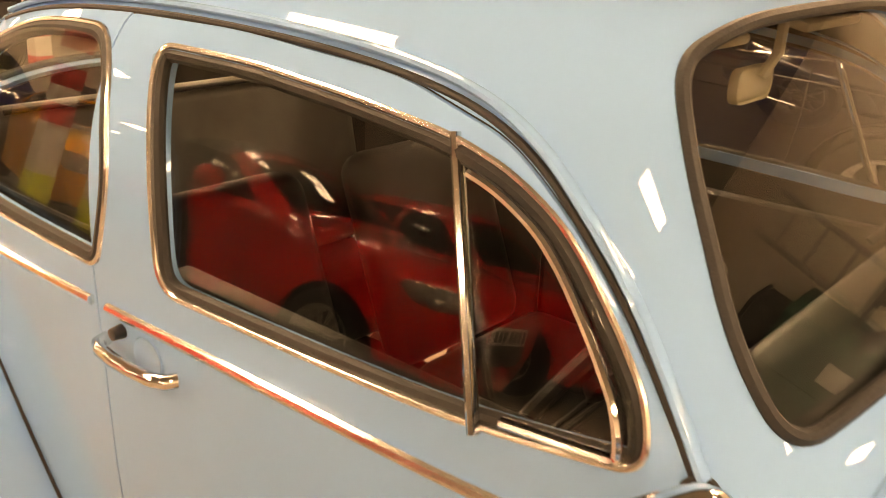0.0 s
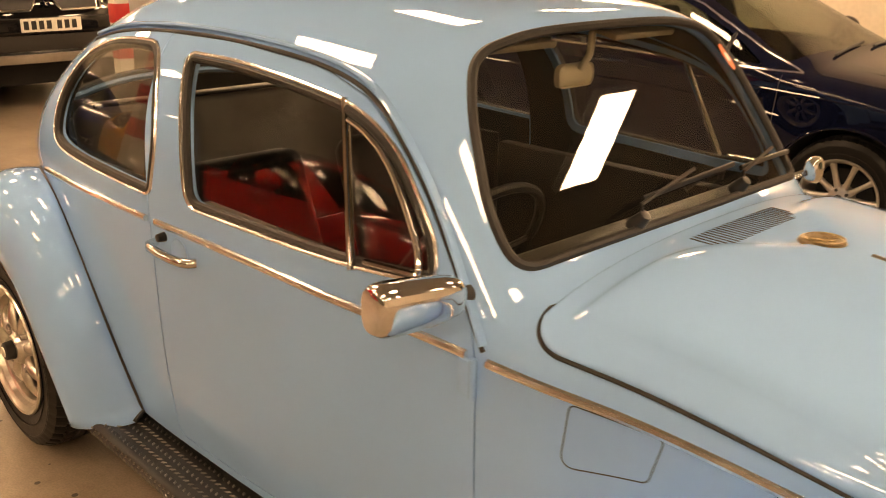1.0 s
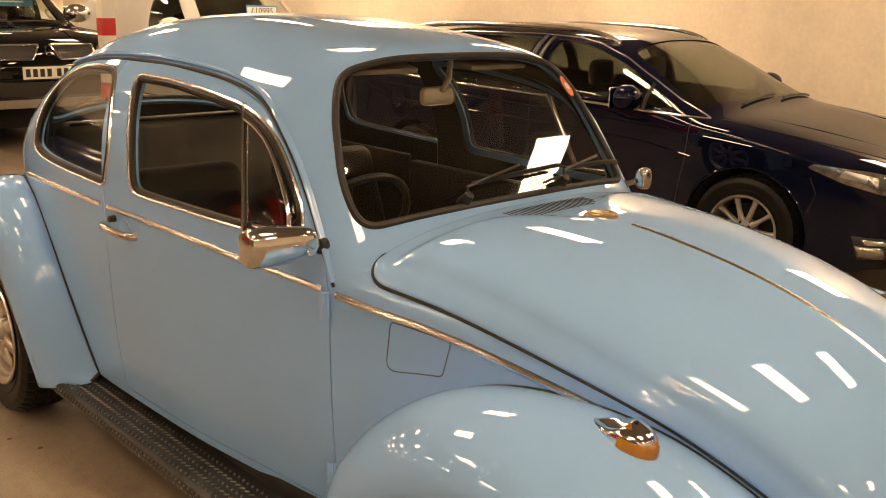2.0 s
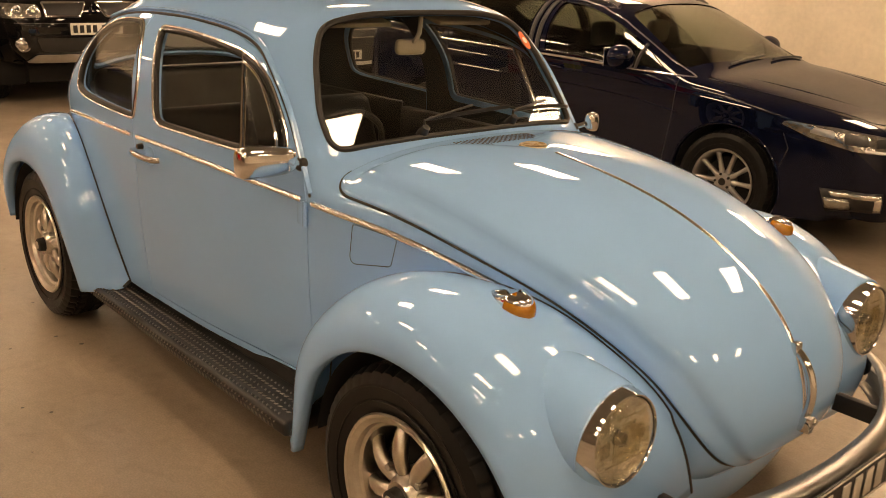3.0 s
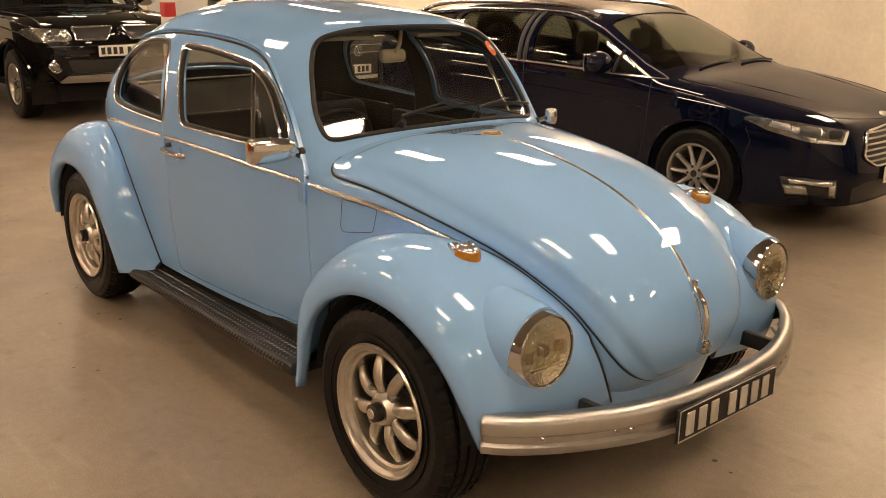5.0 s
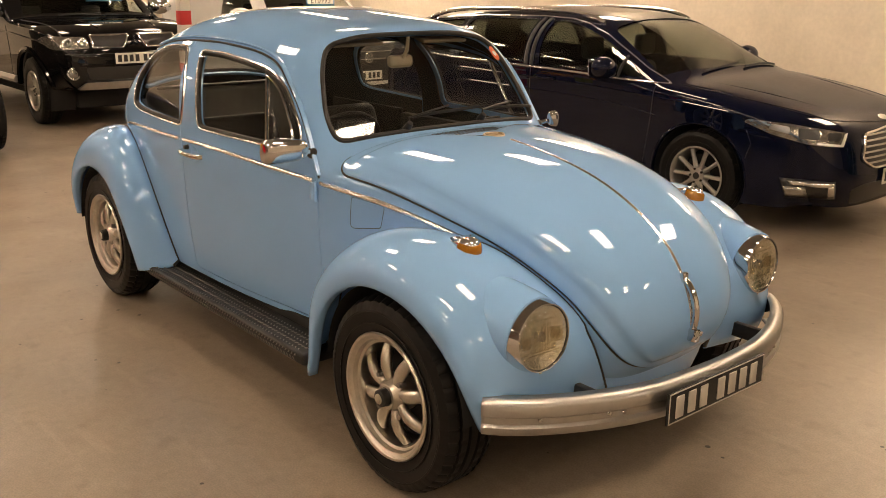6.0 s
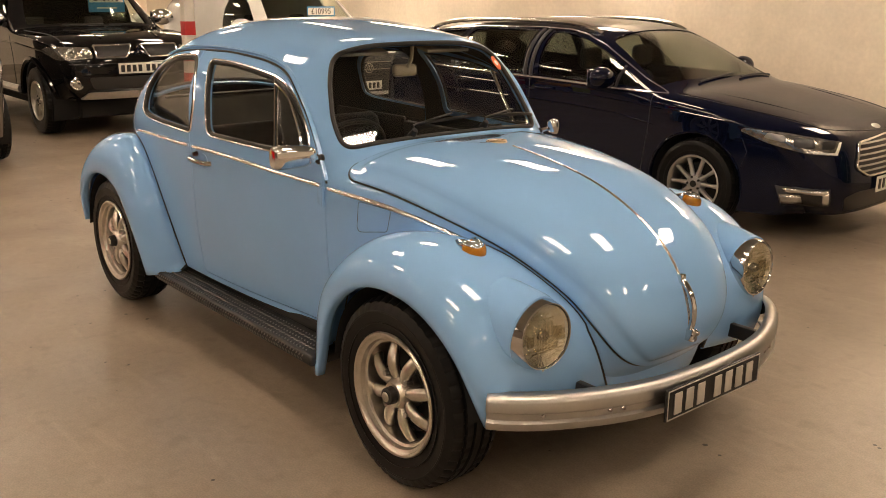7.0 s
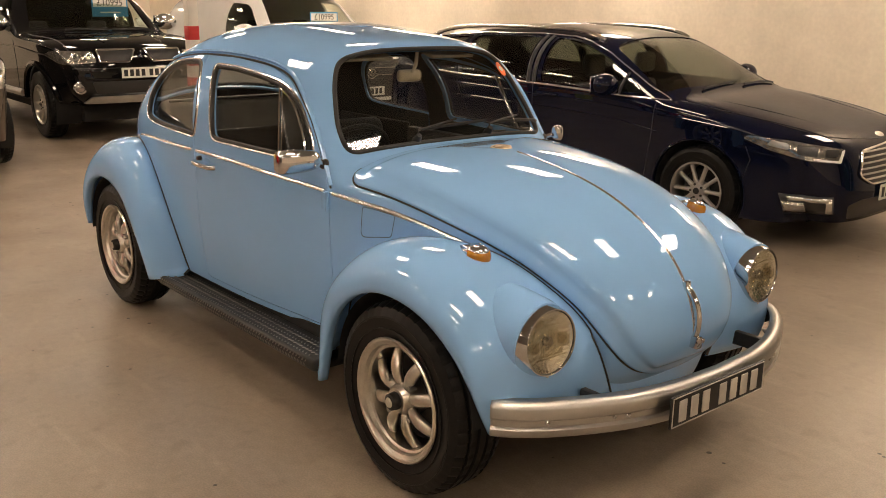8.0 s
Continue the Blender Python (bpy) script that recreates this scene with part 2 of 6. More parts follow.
class Hull:
    """A car's skin, lofted from rows of sections: top (x, z), belt (x, y, z), sill (x, y, z) and two exponents of the
    curve from belt to top. surface(u, v) gives points: u runs along the car, v from the sill (0) over the top (1)."""

    def __init__(self, rows, nu=150, nv=44, low=14):
        rows = np.array(rows, float)
        step = np.sqrt(np.linalg.norm(np.diff(rows[:, :5], axis=0), axis=1))
        k = np.concatenate([[0], np.cumsum(step)])
        self.f = cubic(k / k[-1], rows)
        self.knots = k / k[-1]
        self.nu, self.nv, self.low = nu, nv, low
        us = np.linspace(0, 1, nu)
        self.us = us
        half = self.section(us)
        self.half = half
        mirrored = half[:, ::-1, :][:, 1:, :] * np.array([1, -1, 1])
        half = half.copy()
        half[:, -1, 1] = 0
        self.grid = np.concatenate([half * np.array([1, 1, 1]), mirrored], axis=1)
        du, dv = np.gradient(self.grid, axis=0), np.gradient(self.grid, axis=1)
        nrm = np.cross(dv, du)
        ln = np.linalg.norm(nrm, axis=2, keepdims=True)
        self.nrm = nrm / np.maximum(ln, 1e-9)
        c = self.grid.mean((0, 1))
        if ((self.grid - c) * self.nrm).sum() < 0:
            self.nrm = -self.nrm

    def section(self, us):
        p = self.f(us)
        tx, tz, bx, by, bz, sx, sy, sz, n, m = p.T
        th = np.linspace(0, np.pi / 2, 240)
        c = np.cos(th)[None, :] ** (2 / n)[:, None]
        s = np.sin(th)[None, :] ** (2 / m)[:, None]
        c[:, -1] = 0
        up = np.stack([bx[:, None] + (tx - bx)[:, None] * s, by[:, None] * c, bz[:, None] + (tz - bz)[:, None] * s], -1)
        out = np.empty((len(us), self.low + self.nv, 3))
        q = np.linspace(0, 1, self.low + 1)[:-1]
        for i in range(len(us)):
            P, C, B = np.array((sx[i], sy[i], sz[i])), np.array((bx[i], by[i] * 1.0, (sz[i] + bz[i]) / 2)), np.array((bx[i], by[i], bz[i]))
            out[i, :self.low] = ((1 - q) ** 2)[:, None] * P + (2 * q * (1 - q))[:, None] * C + (q * q)[:, None] * B
            d = np.concatenate([[0], np.cumsum(np.linalg.norm(np.diff(up[i], axis=0), axis=1))])
            w = np.linspace(0, d[-1], self.nv)
            for a in range(3):
                out[i, self.low:, a] = np.interp(w, d, up[i, :, a])
        return out * np.array([1, -1, 1])

    def at(self, u, v):
        """Point and normal at u (0 front to 1 rear), v in columns of the grid (0 right sill to 2 * half - 2 left sill)."""
        fu, fv = np.clip(u, 0, 1) * (self.nu - 1), np.clip(v, 0, self.grid.shape[1] - 1)
        i, j = np.minimum(int(fu), self.nu - 2), np.minimum(int(fv), self.grid.shape[1] - 2)
        a, b = fu - i, fv - j
        w = ((1 - a) * (1 - b), (1 - a) * b, a * (1 - b), a * b)
        ids = ((i, j), (i, j + 1), (i + 1, j), (i + 1, j + 1))
        p = sum(q * self.grid[k] for q, k in zip(w, ids))
        n = sum(q * self.nrm[k] for q, k in zip(w, ids))
        return p, n / np.linalg.norm(n)

    def shell(self, depth, out=0.0):
        """A closed shell of that thickness, as vertices and faces."""
        g, n = self.grid, self.nrm
        nu, nw = g.shape[:2]
        outer, inner = (g + n * out).reshape(-1, 3), (g + n * (out - depth)).reshape(-1, 3)
        idx = np.arange(nu * nw).reshape(nu, nw)
        k = nu * nw
        faces = []
        for i in range(nu - 1):
            for j in range(nw - 1):
                a, b, c, d = idx[i, j], idx[i, j + 1], idx[i + 1, j + 1], idx[i + 1, j]
                faces += [(a, b, c, d), (k + d, k + c, k + b, k + a)]
        ring = list(idx[0, :]) + list(idx[1:, -1]) + list(idx[-1, ::-1][1:]) + list(idx[::-1, 0][1:-1])
        for a, b in zip(ring, ring[1:] + ring[:1]):
            faces.append((b, a, k + a, k + b))
        return np.concatenate([outer, inner]), [tuple(int(q) for q in f) for f in faces]

    def trees(self):
        from mathutils.bvhtree import BVHTree
        from mathutils.kdtree import KDTree
        nu, nw = self.grid.shape[:2]
        idx = np.arange(nu * nw).reshape(nu, nw)
        pts = self.grid.reshape(-1, 3)
        polys = [(int(idx[i, j]), int(idx[i, j + 1]), int(idx[i + 1, j + 1]), int(idx[i + 1, j])) for i in range(nu - 1) for j in range(nw - 1)]
        self.bvh = BVHTree.FromPolygons([tuple(p) for p in pts], polys)
        kd = KDTree(len(pts))
        for i, p in enumerate(pts):
            kd.insert(p, i)
        kd.balance()
        self.kd = kd
        self.flat = self.nrm.reshape(-1, 3)

    def cast(self, origin, way):
        """Where a ray meets the skin: place and smooth normal."""
        hit = self.bvh.ray_cast(Vector(origin), Vector(way).normalized())
        if hit[0] is None:
            hit = self.bvh.find_nearest(Vector(origin) + Vector(way))
        return hit[0], self.smooth(hit[0])

    def smooth(self, p):
        n = np.zeros(3)
        for co, i, d in self.kd.find_n(p, 4):
            n += self.flat[i] / (d + 1e-4)
        return Vector(n).normalized()


def prism(outline, axis, lo, hi):
    """A closed block: an outline in two coordinates, drawn out along the third (axis), or along a matrix's z."""
    bm = bmesh.new()
    rings = []
    for h in (lo, hi):
        ring = []
        for a, b in outline:
            co = {"y": (a, h, b), "x": (h, a, b), "z": (a, b, h)}[axis] if isinstance(axis, str) else axis @ Vector((a, b, h))
            ring.append(bm.verts.new(co))
        rings.append(ring)
    n = len(outline)
    for i in range(n):
        j = (i + 1) % n
        bm.faces.new((rings[0][i], rings[0][j], rings[1][j], rings[1][i]))
    bm.faces.new(rings[0])
    bm.faces.new(rings[1])
    bmesh.ops.recalc_face_normals(bm, faces=bm.faces)
    return bm


def carve(verts, faces, steps, mat, hull=None, name="panel"):
    """Cuts blocks out of a shell ('DIFFERENCE') or keeps what lies in them ('INTERSECT'); the smooth skin's normals stay."""
    me = mesh_of(name, verts, faces, mat)
    ob = new(name, me)
    helpers = []
    for op, bm in steps:
        cm = bpy.data.meshes.new("cutter")
        bm.to_mesh(cm)
        bm.free()
        co = new("cutter", cm)
        helpers.append(co)
        md = ob.modifiers.new("cut", "BOOLEAN")
        md.operation, md.object, md.solver = op, co, "EXACT"
    for solver in ("EXACT", "FAST"):
        for md in ob.modifiers:
            md.solver = solver
        dg = bpy.context.evaluated_depsgraph_get()
        dg.update()
        res = bpy.data.meshes.new_from_object(ob.evaluated_get(dg))
        if name != "body" or len(res.polygons) > 500:
            break
    for co in helpers:
        cm = co.data
        bpy.data.objects.remove(co)
        bpy.data.meshes.remove(cm)
    bpy.data.objects.remove(ob)
    bpy.data.meshes.remove(me)
    res.name = name
    res.materials.clear()
    res.materials.append(mat)
    res.polygons.foreach_set("material_index", [0] * len(res.polygons))
    res.polygons.foreach_set("use_smooth", [True] * len(res.polygons))
    if hull is not None and len(res.polygons):
        sm = [hull.smooth(v.co) for v in res.vertices]
        loops = [None] * len(res.loops)
        for p in res.polygons:
            pn = p.normal
            for li in p.loop_indices:
                n = sm[res.loops[li].vertex_index]
                d = n.dot(pn)
                loops[li] = n if d > 0.8 else -n if d < -0.8 else pn
        res.normals_split_custom_set(loops)
    return res


def grid_mesh(name, pts, mat, closed_u=False, thick=0.0):
    """A smooth sheet through a grid of points, with an optional thickness on its inner side."""
    nu, nv = pts.shape[:2]
    idx = np.arange(nu * nv).reshape(nu, nv)
    faces = [(int(idx[i, j]), int(idx[i, j + 1]), int(idx[(i + 1) % nu, j + 1]), int(idx[(i + 1) % nu, j])) for i in range(nu if closed_u else nu - 1) for j in range(nv - 1)]
    me = mesh_of(name, pts.reshape(-1, 3), faces, mat)
    return me


# ---- the hall ----
def floor_material():
    """Painted concrete: broad blotches, pale scuffs, small dark specks, an uneven gloss."""
    m = material("painted_concrete", (0.275, 0.225, 0.172), 0.42, 0, 0.0, 0.13, 0.9, 0.12, 28, 0.06)
    nt = m.node_tree
    b = nt.nodes["Principled BSDF"]
    base = b.inputs["Base Color"].links[0].from_socket
    tc = nt.nodes.new("ShaderNodeTexCoord")

    def ramp(src, lo, hi, out_lo, out_hi):
        r = nt.nodes.new("ShaderNodeMapRange")
        r.interpolation_type = "SMOOTHSTEP"
        for i, v in ((1, lo), (2, hi), (3, out_lo), (4, out_hi)):
            r.inputs[i].default_value = v
        nt.links.new(src, r.inputs[0])
        return r.outputs[0]

    def noise(scale, detail=4.0, stretch=None):
        n = nt.nodes.new("ShaderNodeTexNoise")
        n.inputs["Scale"].default_value = scale
        n.inputs["Detail"].default_value = detail
        if stretch:
            mp = nt.nodes.new("ShaderNodeMapping")
            mp.inputs["Scale"].default_value = stretch
            mp.inputs["Rotation"].default_value = (0, 0, 0.5)
            nt.links.new(tc.outputs["Object"], mp.inputs["Vector"])
            nt.links.new(mp.outputs[0], n.inputs["Vector"])
        else:
            nt.links.new(tc.outputs["Object"], n.inputs["Vector"])
        return n.outputs["Fac"]

    v = nt.nodes.new("ShaderNodeTexVoronoi")
    v.inputs["Scale"].default_value = 10.0
    nt.links.new(tc.outputs["Object"], v.inputs["Vector"])
    size = nt.nodes.new("ShaderNodeMath")
    size.operation = "MULTIPLY"
    size.inputs[1].default_value = 0.1
    nt.links.new(ramp(noise(3.1, 2), 0.45, 0.72, 0.0, 1.0), size.inputs[0])
    d = nt.nodes.new("ShaderNodeMath")
    d.operation = "SUBTRACT"
    nt.links.new(v.outputs["Distance"], d.inputs[0])
    nt.links.new(size.outputs[0], d.inputs[1])
    specks = ramp(d.outputs[0], 0.0, 0.03, 0.2, 1.0)
    grain = ramp(noise(150, 2), 0.3, 0.7, 0.89, 1.1)
    dirt = ramp(noise(9, 8), 0.54, 0.72, 1.0, 0.85)
    scuffs = ramp(noise(2.2, 5, (1.0, 6.0, 1.0)), 0.56, 0.74, 1.0, 1.14)
    stains = ramp(noise(0.7, 7), 0.34, 0.52, 0.88, 1.0)
    out = base
    for f in (specks, scuffs, stains, grain, dirt):
        sc = nt.nodes.new("ShaderNodeVectorMath")
        sc.operation = "SCALE"
        nt.links.new(out, sc.inputs[0])
        nt.links.new(f, sc.inputs["Scale"])
        out = sc.outputs[0]
    nt.links.new(out, b.inputs["Base Color"])
    nt.links.new(ramp(noise(1.6, 6), 0.3, 0.7, 0.3, 0.44), b.inputs["Roughness"])
    return m


FLOOR_MAT = floor_material()
WALL_MAT = material("cream_wall_paint", (0.86, 0.785, 0.665), 0.7, 0, 0, 0.11, 0.9, 0.4, 9, 0.04)
# unseen south wall: dimness of the deeper hall put into its colour
WALL_DIM = material("dimmed_wall_colour", (0.13, 0.11, 0.09), 0.8, 0, 0, 0.15, 1.1, 0.25, 25, 0.05)
CEIL_MAT = material("ceiling_paint", (0.3, 0.27, 0.225), 0.85, 0, 0, 0.08, 1.0, 0.2, 20)
X0, X1, Y0, Y1 = -16.0, 7.5, -8.5, 5.6
tagged(part("floor", boxed(X0 - 0.2, X1 + 0.2, Y0 - 0.2, Y1 + 0.2, -0.2, 0), FLOOR_MAT, smooth=False), "worn grey-brown painted concrete garage floor", "floor", kind="structure")
tagged(part("ceiling", boxed(X0 - 0.2, X1 + 0.2, Y0 - 0.2, Y1 + 0.2, CEILING, CEILING + 0.2), CEIL_MAT, smooth=False), "pale painted ceiling carrying rows of light panels", "ceiling", kind="structure")
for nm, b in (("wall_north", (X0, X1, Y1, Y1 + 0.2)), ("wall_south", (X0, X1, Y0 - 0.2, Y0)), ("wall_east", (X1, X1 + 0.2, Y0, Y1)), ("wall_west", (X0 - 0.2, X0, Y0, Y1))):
    tagged(part(nm, boxed(*b, 0, CEILING), WALL_DIM if nm == "wall_south" else WALL_MAT, smooth=False), "unseen garage wall, coloured dark for the dim depth of the hall" if nm == "wall_south" else "cream painted garage wall with faint stains", "wall", kind="structure")


def ceiling_light(x, y, lx=1.2, ly=0.3):
    e = holder("ceiling_light", pose(x, y, CEILING), "white rectangular fluorescent light panel under the ceiling", "light", "ceiling lights")
    part("frame", boxed(-lx / 2 - 0.02, lx / 2 + 0.02, -ly / 2 - 0.02, ly / 2 + 0.02, -0.05, 0, 0.004), PAINT_WHITE, e)
    part("diffuser", boxed(-lx / 2, lx / 2, -ly / 2, ly / 2, -0.056, -0.051), LIGHT_PANEL, e)
    return e


light = ceiling_light(-14.5, -7.5, 0.62, 0.33)
for gx in (-14.5, -11.2, -7.9, -4.6, -1.3, 2.0, 5.3):
    for gy in (-7.5, -5.8, -4.1, -2.4, -0.7, 1.0, 2.77):
        if (gx, gy) != (-14.5, -7.5):
            copy_thing(light, pose(gx, gy, CEILING))
# a row of square panels over the parked cars, added to brighten the north wall
wall_fill_light = ceiling_light(-12.85, 5.15, 0.8, 0.62)
for gx in (-9.55, -6.25, -2.95, 0.35):
    copy_thing(wall_fill_light, pose(gx, 5.15, CEILING))


# ---- the blue car ----
def wheel(parent, m, style, r=0.315, width=0.19, rim_r=0.2, cap=BLACK, rim_mat=ALLOY):
    """A wheel with its outer face towards -y."""
    w = new("wheel")
    w.parent = parent
    w.matrix_basis = m
    h = width / 2
    s = r - 0.004
    prof = [(rim_r - 0.004, h - 0.012), (rim_r + 0.03, h), (r - 0.04, h + 0.004), (r - 0.014, h - 0.008)]
    tread = []
    for g in (0.052, 0.017):
        tread += [(r - 0.001, g + 0.008), (r - 0.008, g + 0.005), (r - 0.008, g - 0.003), (r, g - 0.006)]
    prof += tread + [(a, -b) for a, b in tread[::-1]]
    prof += [(a, -b) for a, b in prof[3::-1]]
    seg = 225
    bm = lathe(prof, seg)
    for v in bm.verts:
        rad, ang = math.hypot(v.co.x, v.co.z), math.atan2(v.co.z, v.co.x)
        k = round(ang / (2 * math.pi) * seg) % seg
        if rad > r - 0.016 and abs(v.co.y) > 0.026 and (k + (0 if v.co.y < 0 else 2)) % 5 == 0:
            f = (rad - 0.0045) / rad
            v.co.x *= f
            v.co.z *= f
    tyre = part("tyre", bm, TYRE, w, sharp=28)
    for rr in (rim_r + 0.035, r - 0.045):
        part("sidewall_rib", sweep([(rr * math.cos(q), -h - 0.0025, rr * math.sin(q)) for q in np.linspace(0, 2 * math.pi, 73)[:-1]], 0.0022, True, 6), TYRE, tyre)
    R = rim_r
    if style == "eight":
        # a wide polished dish in two steps
        dish = [(R - 0.006, -h - 0.002), (R - 0.011, -h + 0.004), (R - 0.019, -h + 0.008), (R - 0.024, -h + 0.022), (R - 0.032, -h + 0.027), (R - 0.038, -h + 0.05), (R - 0.040, -0.01), (R - 0.040, h - 0.02)]
    else:
        dish = [(R - 0.007, -h - 0.001), (R - 0.016, -h + 0.016), (R - 0.022, -h + 0.04), (R - 0.026, -0.01), (R - 0.026, h - 0.02)]
    bm = lathe([(R, -h + 0.012), (R + 0.006, -h + 0.002), (R + 0.002, -h - 0.004)] + dish + [(R, h - 0.012)], 72)
    part("rim", bm, rim_mat, w)
    part("brake_drum", lathe([(0.0, -0.01), (R - 0.06, -0.01), (R - 0.05, 0.0), (R - 0.05, h), (0, h)], 32), VOID, w)
    if style == "eight":
        for k in range(8):
            a = 2 * math.pi * (k + 0.35) / 8
            pts, bm = [], bmesh.new()
            rings = []
            for q in range(9):
                t = q / 8
                rad = 0.035 + (R - 0.036 - 0.035) * t
                dep = -h + 0.064 - 0.040 * math.sin(math.pi * (0.18 + 0.66 * t)) + 0.012 * t
                wd = 0.0125 + 0.0085 * math.sin(math.pi * min(1, t * 0.92)) + 0.002 * t
                ring = []
                for j in range(10):
                    p = 2 * math.pi * j / 10
                    x, z = rad, wd * math.cos(p)
                    y = dep + 0.017 * math.sin(p)
                    ring.append(bm.verts.new((x * math.cos(a) - z * math.sin(a), y, x * math.sin(a) + z * math.cos(a))))
                rings.append(ring)
            for p, q in zip(rings, rings[1:]):
                for j in range(10):
                    bm.faces.new((p[j], p[(j + 1) % 10], q[(j + 1) % 10], q[j]))
            part("spoke", bm, rim_mat, w, sharp=80)
        part("hub", lathe([(0.0, -h + 0.006), (0.04, -h + 0.006), (0.05, -h + 0.02), (0.06, -h + 0.05), (0.06, 0.0)], 32), rim_mat, w)
        part("hub_cap", lathe([(0.0, -h - 0.022), (0.02, -h - 0.022), (0.027, -h - 0.018), (0.029, -h + 0.002), (0.031, -h + 0.02)], 24), cap, w, "black plastic cap")
        part("badge", lathe([(0.0, -h - 0.025), (0.015, -h - 0.025), (0.017, -h - 0.022)], 20), rim_mat, w)
        for k in range(4):
            a = 2 * math.pi * (k + 0.5) / 4
            part("bolt", lathe([(0.0, -h + 0.012), (0.009, -h + 0.014), (0.011, -h + 0.04)], 8, m=Matrix.Translation((0.075 * math.cos(a), 0, 0.075 * math.sin(a)))), CHROME_WORN, w)
    else:
        n = int(style)
        for k in range(n):
            a = 2 * math.pi * k / n
            bm = bmesh.new()
            rings = []
            for t in (0, 0.25, 0.5, 0.75, 1):
                rad = 0.03 + (R - 0.016 - 0.03) * t
                dep = -h + 0.022 + 0.006 * (1 - t)
                wd = 0.022 - 0.011 * math.sin(math.pi * t * 0.7) + 0.004 * t
                rings.append([bm.verts.new((rad * math.cos(a) - z * math.sin(a), dep + y, rad * math.sin(a) + z * math.cos(a))) for z, y in ((-wd, 0.02), (-wd * 0.8, 0.0), (0, -0.005), (wd * 0.8, 0.0), (wd, 0.02))])
            for p, q in zip(rings, rings[1:]):
                for j in range(4):
                    bm.faces.new((p[j], p[j + 1], q[j + 1], q[j]))
            part("spoke", bm, rim_mat, w, sharp=60)
        part("hub", lathe([(0.0, -h + 0.012), (0.03, -h + 0.013), (0.06, -h + 0.02), (0.066, -h + 0.05), (0.066, 0)], 32), rim_mat, w)
        part("hub_cap", lathe([(0.0, -h + 0.008), (0.024, -h + 0.009), (0.027, -h + 0.02)], 20), cap, w)
        for k in range(5):
            a = 2 * math.pi * (k + 0.5) / 5
            part("bolt", lathe([(0.0, -h + 0.008), (0.009, -h + 0.01), (0.01, -h + 0.03)], 8, m=Matrix.Translation((0.05 * math.cos(a), 0, 0.05 * math.sin(a)))), BLACK, w)
    return w


def on_skin(hull, outline, way, start, axis="y"):
    """Lays an outline on the skin: from start along way."""
    pts, nrm = [], []
    for a, b in outline:
        o = {"y": (a, start, b), "x": (start, a, b), "z": (a, b, start)}[axis] if isinstance(axis, str) else axis @ Vector((a, b, start))
        p, n = hull.cast(o, way)
        pts.append(p)
        nrm.append(n)
    return pts, nrm


def pad(pts, nrm, d):
    return [p + n * d for p, n in zip(pts, nrm)]


def densify(outline, step=0.02):
    out = []
    n = len(outline)
    for i in range(n):
        a, b = np.array(outline[i]), np.array(outline[(i + 1) % n])
        k = max(1, int(np.linalg.norm(b - a) / step))
        out += [a + (b - a) * j / k for j in range(k)]
    return np.array(out)


def inset(outline, d):
    """The outline moved inwards by d."""
    o = np.array(outline)
    n = len(o)
    t = np.roll(o, -1, 0) - np.roll(o, 1, 0)
    t /= np.linalg.norm(t, axis=1, keepdims=True) + 1e-9
    area = 0.5 * np.sum(o[:, 0] * np.roll(o[:, 1], -1) - np.roll(o[:, 0], -1) * o[:, 1])
    return o + np.stack([-t[:, 1], t[:, 0]], 1) * d * (1 if area > 0 else -1)


